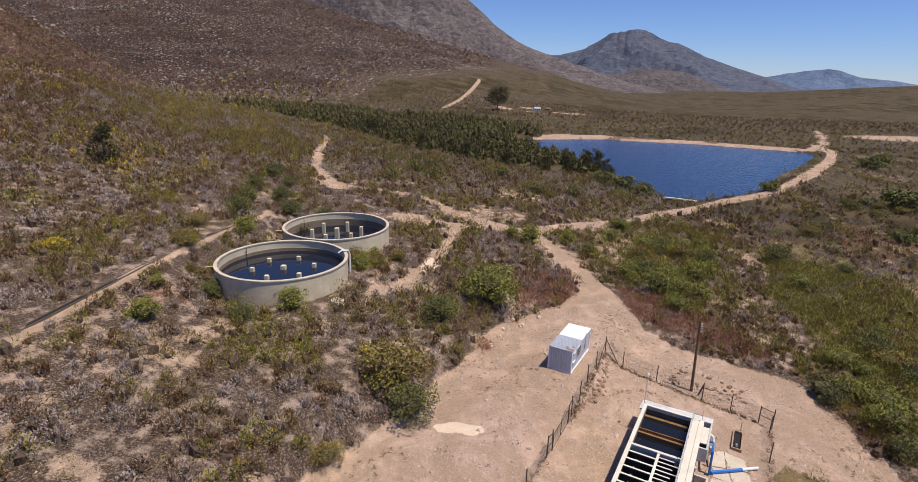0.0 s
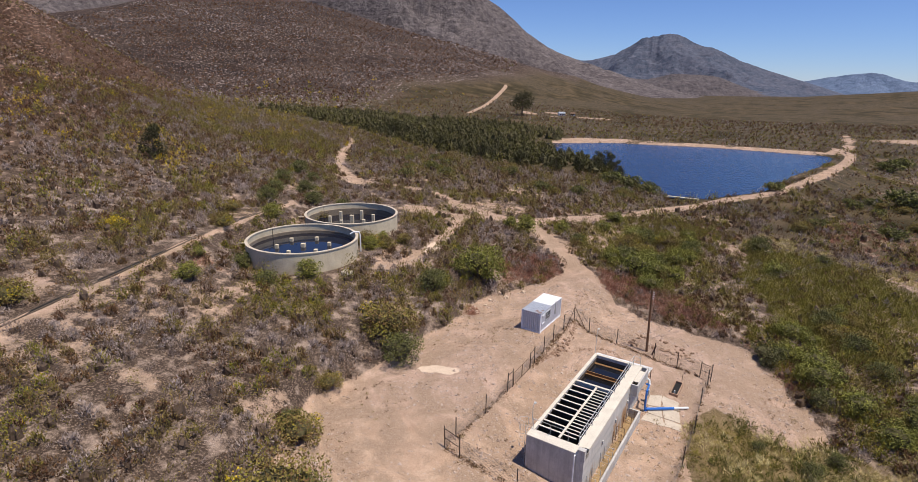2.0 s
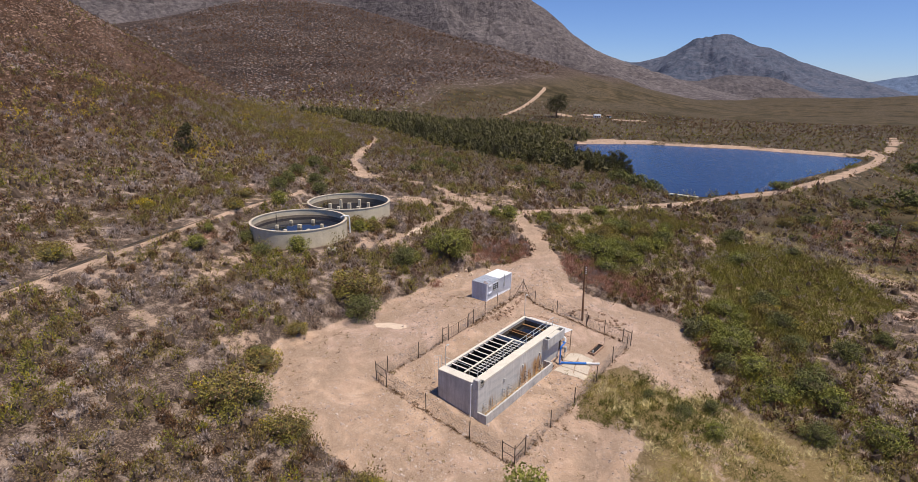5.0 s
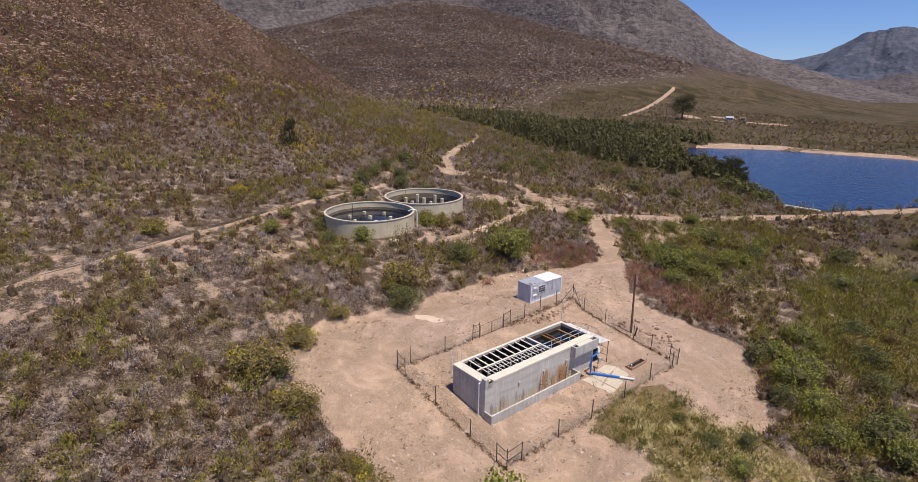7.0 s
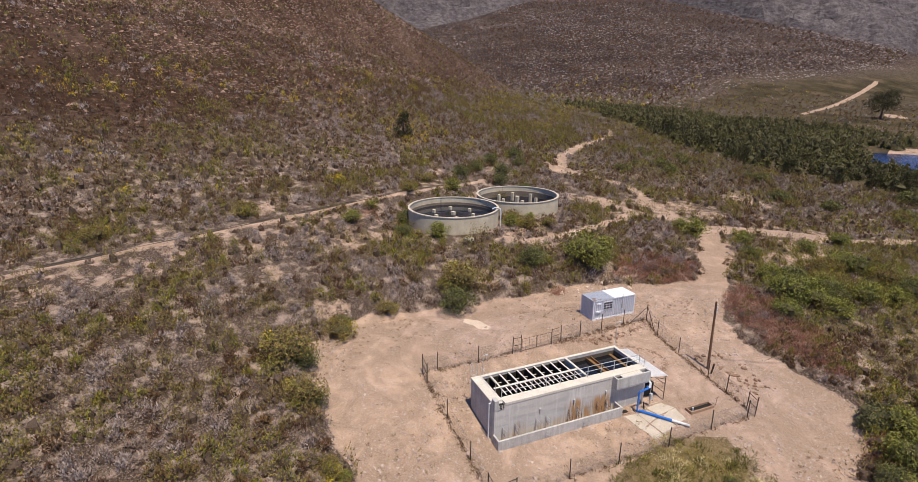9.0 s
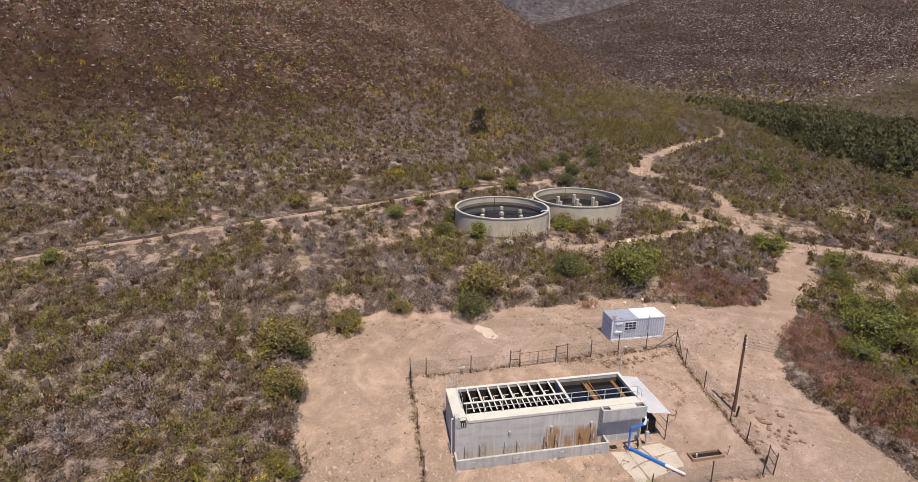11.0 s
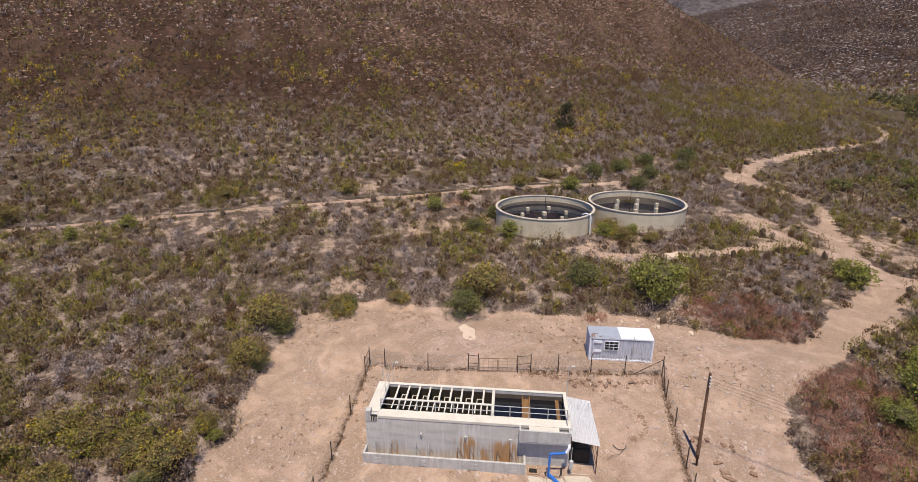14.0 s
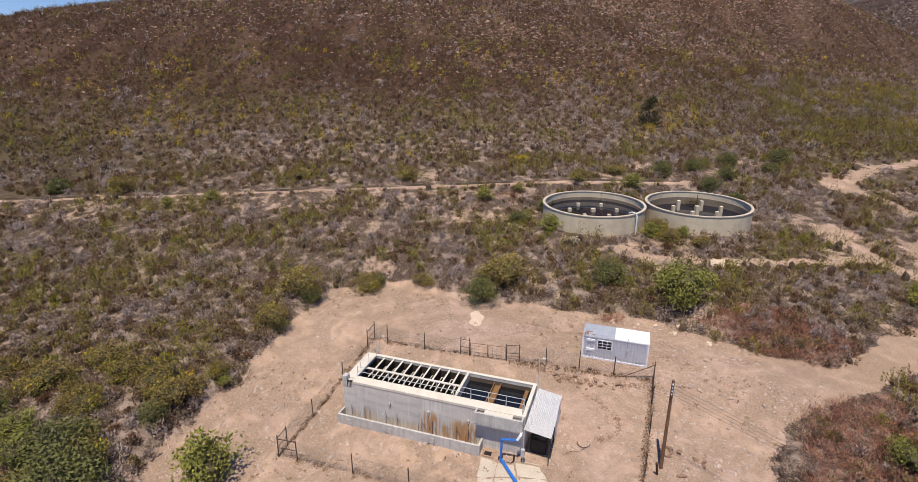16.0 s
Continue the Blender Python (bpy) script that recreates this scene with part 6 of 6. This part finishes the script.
# ---- spilled sand, boulders and dug earth ----
def blot(x, y, rx, ry, turn):
    bm = B()
    n = 26
    c, s = math.cos(radians(turn)), math.sin(radians(turn))
    rim = []
    for k in range(n):
        a = 2 * math.pi * k / n
        r = 0.45 + 0.95 * value_noise(3 * math.cos(a) + x, 3 * math.sin(a) + y, 1.1)
        px, py = rx * r * math.cos(a), ry * r * math.sin(a)
        wx, wy = x + c * px - s * py, y + s * px + c * py
        rim.append((wx, wy))
    mid = bm.verts.new((x, y, at(x, y).z + 0.10))
    outer = [bm.verts.new((*p, at(*p).z - 0.02)) for p in rim]
    inner = [bm.verts.new((x + (p[0] - x) * 0.6, y + (p[1] - y) * 0.6, at(x + (p[0] - x) * 0.6, y + (p[1] - y) * 0.6).z + 0.07)) for p in rim]
    for k in range(n):
        bm.faces.new((outer[k], outer[(k + 1) % n], inner[(k + 1) % n], inner[k]))
        bm.faces.new((inner[k], inner[(k + 1) % n], mid))
    tagged(link_mesh("sand_heap", bm, M["paleearth"], smooth=True), "flat pale heap of spilled sand on bare earth", "sand")


blot(-1.6, 37.3, 2.3, 0.95, -14)
blot(-8.6, 70.6, 2.6, 1.4, 70)


def lump(name, x, y, size, mat, label, category, group, seed):
    r = random.Random(seed)
    bm = B()
    bmesh.ops.create_icosphere(bm, subdivisions=2, radius=1.0)
    k = [r.uniform(0.6, 1.2) for _ in range(3)]
    for v in bm.verts:
        n = 1.5 * noise.noise(v.co * 1.9 + Vector((seed * 3.1, 0, 0)))
        v.co = Vector((v.co.x * k[0], v.co.y * k[1], v.co.z * 0.7 * k[2])) * (1 + 0.5 * n) * size
    ob = link_mesh(name, bm, mat)
    ob.location = at(x, y, size * 0.2)
    ob.rotation_euler[2] = r.uniform(0, 6)
    return tagged(ob, label, category, group)


for n, (u, v) in enumerate([(18.3, -4.9), (18.8, -5.1), (19.3, -4.7), (19.9, -5.0), (20.3, -4.6), (20.7, -5.1), (21.1, -4.7), (17.0, -5.0), (17.4, -4.5), (20.0, -4.2), (21.5, -5.0)]):
    lump("earth_clod", *spot(u, v), random.uniform(0.14, 0.30), M["clod"], "dark clod of freshly dug earth by a fence", "earth clod", "dug earth by the fence", n + 3)
for n in range(60):
    u, v = random.uniform(26.3, 30.5), random.uniform(0.5, 8.0)
    lump("earth_clod", *spot(u, v), random.uniform(0.08, 0.26), M["clod"], "brown clod of dug earth near a power pole", "earth clod", "dug earth by the pole", n + 40)
for n, (x, y, s) in enumerate([(0.6, 52.6, 0.4), (4.1, 58.1, 0.5), (2.0, 57.0, 0.3), (6.5, 60.6, 0.35), (1.5, 55.2, 0.25), (3.2, 59.0, 0.3)]):
    lump("boulder", x, y, s, M["paleearth"], "pale boulder at the edge of a cut bank", "boulder", "boulders on the bank", n + 90)


def dug_line(pts, m, size):
    """Loose earth thrown up along a dug line."""
    p = np.array(smooth_line(pts))
    s = rng.uniform(0, len(p) - 1, m)
    u, v = (np.interp(s, np.arange(len(p)), p[:, a]) + rng.normal(0, 0.16, m) for a in (0, 1))
    return (*spot(u, v), size)


for pts, m in ((((13.5, -5.6), (17.0, -5.0), (20.5, -4.6), (25.3, -5.5)), 420), (((18.5, -4.8), (20.5, -3.4), (23.0, -1.6), (23.2, 0.6), (21.6, 1.4)), 260), (((25.6, -5.0), (25.5, 2.0), (25.2, 8.0)), 240), (((12.0, -14.0), (20.0, -12.5), (27.0, -9.5)), 160)):
    x, y, s = dug_line(pts, m, 0.11)
    stones("dug_earth", x, y, s, M["clod"], "dark line of loose dug earth across a yard")


# ---- bushes and trees ----
def leaf_mesh(name, clumps, n, size, material, parent, tint):
    """A crown: n leaves round each clump (x, y, z, radius)."""
    c = np.repeat(np.array(clumps, float), n, 0)
    N = len(c)
    d = rng.normal(0, 1, (N, 3))
    d /= np.linalg.norm(d, axis=1)[:, None]
    p = c[:, :3] + d * (c[:, 3] * rng.uniform(0.6, 1.08, N) ** 0.6)[:, None] * (1, 1, 0.85)
    out = np.cross(d, rng.normal(0, 1, (N, 3)))
    out = out / (np.linalg.norm(out, axis=1)[:, None] + 1e-9) + 0.5 * d + rng.normal(0, 0.3, (N, 3)) + (0, 0, 0.15)
    out /= np.linalg.norm(out, axis=1)[:, None]
    side = np.cross(out, d + rng.normal(0, 0.45, (N, 3)))
    side /= np.linalg.norm(side, axis=1)[:, None] + 1e-9
    s = (size * rng.uniform(0.6, 1.4, N))[:, None]
    v = np.stack([p - side * s * 0.36, p + side * s * 0.36, p + out * s], 1).reshape(-1, 3)
    t = np.repeat(np.clip(tint + rng.normal(0, 0.10, N) + 0.12 * np.repeat(rng.normal(0, 1, len(clumps)), n), 0, 1), 3)
    ob = mesh_arrays(name, v, np.arange(len(v)).reshape(-1, 3), material, False, {"tint": t})
    ob.parent = parent
    return ob


def shade_core(r, h):
    """A dark dome in the middle of a bush, in place of shade among twigs."""
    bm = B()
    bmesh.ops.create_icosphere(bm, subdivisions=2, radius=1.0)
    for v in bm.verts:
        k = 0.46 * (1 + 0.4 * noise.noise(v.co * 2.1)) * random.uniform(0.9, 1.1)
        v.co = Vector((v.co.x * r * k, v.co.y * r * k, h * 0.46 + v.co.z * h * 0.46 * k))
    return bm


def bush(r, h, tint, label, n_clumps=16, leaves=70, material="leaf", leaf=0.2):
    t = thing("bush", label, "bush")
    cl = []
    for _ in range(n_clumps):
        a, k, e = rng.uniform(0, 6.28), rng.uniform(0.1, 0.80) , rng.uniform(0, 1)
        z = h * (0.20 + 0.62 * e * (1 - 0.55 * k * k))
        cl.append((r * k * math.cos(a), r * k * math.sin(a), z, r * rng.uniform(0.20, 0.36)))
    leaf_mesh("crown", cl, leaves, leaf, M[material], t, tint)
    bm = B()
    for x, y, z, q in cl[:7]:
        rod(bm, (x * 0.1, y * 0.1, -0.2), (x * 0.8, y * 0.8, z * 0.9), 0.05, 0.02, 5)
    part("stem", bm, M["bark"], t)
    # dark dome behind the leaves gives the crown its shaded depth by colour
    part("inner_shade", shade_core(r, h), M["crownshade"], t)
    return t


KINDS = {
    "round": bush(1.0, 1.25, 0.72, "rounded bright green bush among dry scrub", 30, 74, leaf=0.082),
    "dark": bush(1.0, 1.15, 0.20, "large dark green bush at the edge of a clearing", 40, 92, leaf=0.066),
    "olive": bush(1.0, 1.05, 0.56, "broad olive-brown bush in heath", 40, 92, "shrub", 0.064),
    "tall": bush(1.0, 1.35, 0.58, "tall leafy green shrub on a bank", 42, 84, leaf=0.068),
    "blue": bush(1.0, 1.05, 0.04, "grey-green rounded bush beside open earth", 26, 84, leaf=0.08),
    "gold": bush(1.0, 1.1, 0.97, "yellow-flowering bush on a slope", 20, 70, "shrub", 0.10),
    "far": bush(1.0, 1.1, 0.22, "dark green bush in valley scrub", 24, 44, leaf=0.13),
}
# kind, place and radius
SPOTS = [
    ("round", -32.1, 43.3, 1.75), ("round", -34.8, 49.6, 1.1), ("dark", -30.8, 53.2, 1.9), ("round", -21.2, 51.3, 1.85), ("dark", -24.9, 47.2, 1.6), ("dark", -6.3, 38.7, 2.4), ("olive", -8.4, 42.0, 3.4), ("dark", -5.3, 54.4, 2.4), ("tall", 0.0, 60.6, 3.6),
    ("olive", -11.6, 24.9, 2.3), ("dark", -12.6, 26.2, 1.4), ("olive", -9.6, 17.0, 2.9), ("dark", -8.4, 18.4, 1.7), ("olive", -3.1, 14.8, 2.1), ("dark", -2.6, 15.6, 1.2), ("olive", -11.6, 32.2, 1.5),
    ("round", 16.9, 13.6, 2.9), ("dark", 17.8, 4.6, 3.2), ("dark", 14.6, 2.6, 2.6), ("dark", 20.4, 6.8, 2.4), ("tall", 15.0, -0.6, 2.2), ("olive", 9.1, 8.8, 2.2), ("olive", 7.4, 6.6, 1.9), ("dark", 11.2, 7.6, 1.5), ("olive", 5.3, -3.7, 2.4), ("olive", 5.2, 3.3, 1.9), ("olive", 2.6, -8.9, 1.8), ("olive", 3.1, 0.8, 2.1), ("olive", 5.3, 11.3, 1.2), ("round", 6.2, 12.1, 0.8), ("olive", 9.8, 1.8, 2.0), ("tall", 11.5, -3.0, 1.8), ("dark", 8.0, -7.5, 2.0),
    ("dark", -33.0, 82.8, 1.9), ("round", -37.8, -0.9, 1.7), ("round", -37.1, -7.8, 1.4), ("dark", -47.8, -30.0, 2.3), ("olive", -46.0, -18.5, 2.8), ("olive", -37.9, 61.0, 1.9), ("gold", -48.7, 53.6, 1.4), ("blue", 35.3, 50.4, 2.1), ("tall", 24.8, 66.0, 1.9), ("round", 13.4, 89.6, 1.8), ("olive", -2.0, 67.0, 1.0), ("round", 6.5, 85.7, 2.5), ("round", 3.6, 87.2, 1.5), ("olive", -30.5, 78.5, 2.0), ("dark", -28.0, 84.5, 1.8), ("dark", -36.5, 88.0, 2.0), ("dark", -38.6, 77.0, 2.2), ("dark", -40.5, 84.0, 1.9), ("dark", -42.5, 92.0, 2.0), ("dark", -39.0, 98.0, 1.9), ("dark", -44.0, 103.0, 2.2), ("round", -34.5, 69.6, 1.9), ("olive", -41.0, 69.0, 1.8), ("olive", -42.9, 31.2, 2.3), ("olive", -45.5, 12.0, 1.9),
    ("olive", -18.0, 66.4, 1.9), ("round", -16.9, 64.8, 1.6), ("olive", -15.4, 66.8, 1.7), ("olive", -32.5, 61.0, 1.3), ("round", -16.0, 69.2, 1.2), ("olive", -13.0, 70.5, 1.4),
    ("tall", 23.9, 71.6, 3.0), ("tall", 26.8, 72.6, 2.4), ("round", 29.6, 71.6, 2.2), ("round", 37.5, 50.6, 1.9), ("tall", 38.6, 45.4, 2.4), ("dark", 37.2, 42.0, 1.5), ("tall", 40.5, 41.0, 2.2), ("dark", 44.9, 38.2, 2.6), ("round", 46.0, 35.2, 2.2), ("tall", 41.0, 36.0, 1.9), ("dark", 50.2, 92.5, 2.9), ("dark", 43.0, 30.0, 1.8), ("tall", 48.5, 30.5, 2.2), ("dark", 30.8, 29.5, 1.2), ("dark", 33.6, 31.5, 1.0), ("tall", 33.0, 27.0, 1.3), ("dark", 27.8, 33.2, 0.8),
    ("far", 42.5, 152.0, 3.6), ("far", 38.0, 160.0, 3.4), ("far", 33.0, 165.0, 3.6), ("far", 81.0, 161.5, 2.8), ("far", 116.0, 157.0, 5.4), ("far", 121.0, 161.0, 4.4), ("far", 160.0, 240.0, 4.8), ("far", 175.0, 258.0, 4.8), ("far", 88.0, 116.0, 2.8), ("far", 128.0, 170.0, 3.8),
]
for kinds, pts, m, low, high in ((("dark", "olive", "round", "olive"), [(-2, -20), (12, -12), (22, 0), (24, 9), (14, 7), (2, -4)], 12, 1.1, 2.2), (("tall", "dark", "tall", "olive", "round"), GREEN, 24, 1.3, 2.7), (("tall", "olive", "dark"), [(38, 60), (40, 36), (58, 44), (72, 80), (60, 96), (44, 84)], 18, 1.2, 2.4), (("far", "far", "olive"), [(-28, 118), (36, 128), (34, 160), (-20, 170), (-44, 160)], 28, 1.2, 2.4), (("far", "olive"), [(60, 100), (100, 120), (150, 200), (120, 190), (70, 135)], 16, 1.2, 2.6)):
    a = np.array(pts)
    while m:
        x, y = rng.uniform(a[:, 0].min(), a[:, 0].max()), rng.uniform(a[:, 1].min(), a[:, 1].max())
        if poly_dist(np.array([x]), np.array([y]), pts)[0] < 0 and bare_mask(np.array([x]), np.array([y]))[0] < 0.4:
            SPOTS.append((kinds[m % len(kinds)], x, y, rng.uniform(low, high)))
            m -= 1
used = set()
for kind, x, y, s in SPOTS:
    s *= 1.1
    m = Matrix.Translation(at(x, y, -0.05)) @ pose(0, 0, 0, 0, 0, random.uniform(0, 360)) @ Matrix.Diagonal((s * random.uniform(0.92, 1.1), s * random.uniform(0.92, 1.1), s * random.uniform(0.88, 1.08), 1))
    src = KINDS[kind]
    if kind in used:
        src = copy_thing(src, m)
    used.add(kind)
    src.matrix_world = m
    src["group"] = "single bushes"


def tree(h, r, tint, label, n_clumps=26, leaves=90, leaf=0.35, bare_stem=0.3):
    t = thing("tree", label, "tree")
    bm = B()
    rod(bm, (0, 0, -0.4), (0.1, 0.05, h * 0.45), 0.035 * h, 0.022 * h, 9)
    rod(bm, (0.1, 0.05, h * 0.45), (0.0, 0.1, h * 0.85), 0.022 * h, 0.008 * h, 8)
    cl = []
    for k in range(n_clumps):
        a, e = rng.uniform(0, 6.28), rng.uniform(0, 1)
        z = h * (bare_stem + (0.95 - bare_stem) * e)
        q = r * math.sqrt(max(0.08, 1 - ((e - 0.4) / 0.68) ** 2)) * rng.uniform(0.35, 0.85)
        cl.append((q * math.cos(a), q * math.sin(a), z, r * rng.uniform(0.22, 0.36)))
        if k < 14:
            rod(bm, (0.05, 0.05, z * 0.72), (q * math.cos(a), q * math.sin(a), z), 0.012 * h * 0.8, 0.004 * h, 5)
    part("trunk", bm, M["bark"], t)
    leaf_mesh("crown", cl, leaves, leaf, M["canopy"], t, tint)
    return t


big = tree(21, 12.0, 0.06, "tall spreading gum tree standing alone on a plain", 40, 90, 0.8, 0.35)
big.matrix_world = Matrix.Translation(at(0, 507, -0.3))
lone = tree(6.4, 2.5, 0.08, "single dark rounded tree on a heath slope", 26, 100, 0.3, 0.08)
lone.matrix_world = Matrix.Translation(at(-66.4, 86.6, -0.3))
shore = tree(8.0, 3.0, 0.22, "dark green tree on a reservoir shore", 28, 80, 0.35, 0.15)
shore.matrix_world = Matrix.Translation(at(35.5, 192, -0.3))
shore["group"] = "shore trees"
for x, y, s in ((38.0, 186.0, 0.7), (33.0, 198.0, 0.85), (30.0, 183.0, 0.8), (38.5, 178.0, 0.55), (24.0, 176.0, 0.8), (16.0, 172.0, 0.7), (4.0, 174.0, 0.75), (-10.0, 178.0, 0.8), (-26.0, 190.0, 0.8), (-52.0, 224.0, 1.0)):
    copy_thing(shore, Matrix.Translation(at(x, y, -0.3)) @ pose(0, 0, 0, 0, 0, random.uniform(0, 360)) @ Matrix.Diagonal((s, s, s, 1)))


# the wood behind the reservoir arm
def wood():
    x, y = grid_points(-205, 45, 165, 415, 4.9)
    d = poly_dist(x, y, FOREST)
    k = (d < -0.5) & (poly_dist(x, y, LAKE) > 2) & (fbm(x, y, 14) > 0.37)
    x, y = x[k], y[k]
    n = len(x)
    h = rng.uniform(3.4, 7.2, n) * (0.7 + 0.6 * fbm(x + 90, y, 30)) * (0.75 + 0.35 * ramp(y, 200, 300))
    z = land(x, y)
    tint = np.clip(0.30 + 1.3 * (fbm(x, y + 70, 22) - 0.5) + rng.normal(0, 0.20, n) + 0.25 * (1 - ramp(-d[k], 2, 14)), 0, 1.0)
    leaves, inner = [], []
    for low, wide, high, off in ((0.02, 0.54, 0.66, 0.25), (0.30, 0.34, 0.68, 0.2)):
        px, py = x + h * off * rng.normal(0, 0.6, n), y + h * off * rng.normal(0, 0.6, n)
        r, hh = h * wide * rng.uniform(0.8, 1.2, n), h * high
        leaves.append(tufts(px, py, z + low * h, r, hh, tint + 0.15 * low, 66, 0.42, 0.16, 0.3, 1.5))
        # dark domes colour in the shade inside the tree crowns
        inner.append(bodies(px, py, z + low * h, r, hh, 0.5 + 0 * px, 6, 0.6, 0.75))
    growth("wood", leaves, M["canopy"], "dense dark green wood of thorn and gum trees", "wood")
    growth("wood_inner", inner, M["crownshade"], "dark cores inside a wood, standing in for shade among twigs", "wood")


wood()
x, y = patch_points(132, 226, 4, 34, 420, 35)
k = (poly_dist(x, y, LAKE) > 0.5) & (line_dist(x, y, DAM) > 3)
x, y = x[k], y[k]
s = rng.uniform(0.5, 1.0, len(x))
growth("reeds", [tufts(x, y, land(x, y), s, s * 1.4, rng.uniform(0.66, 0.82, len(x)), 26, 0.7, 0.1)], M["shrub"], "bright green reeds on the water side of a dam", "reeds")
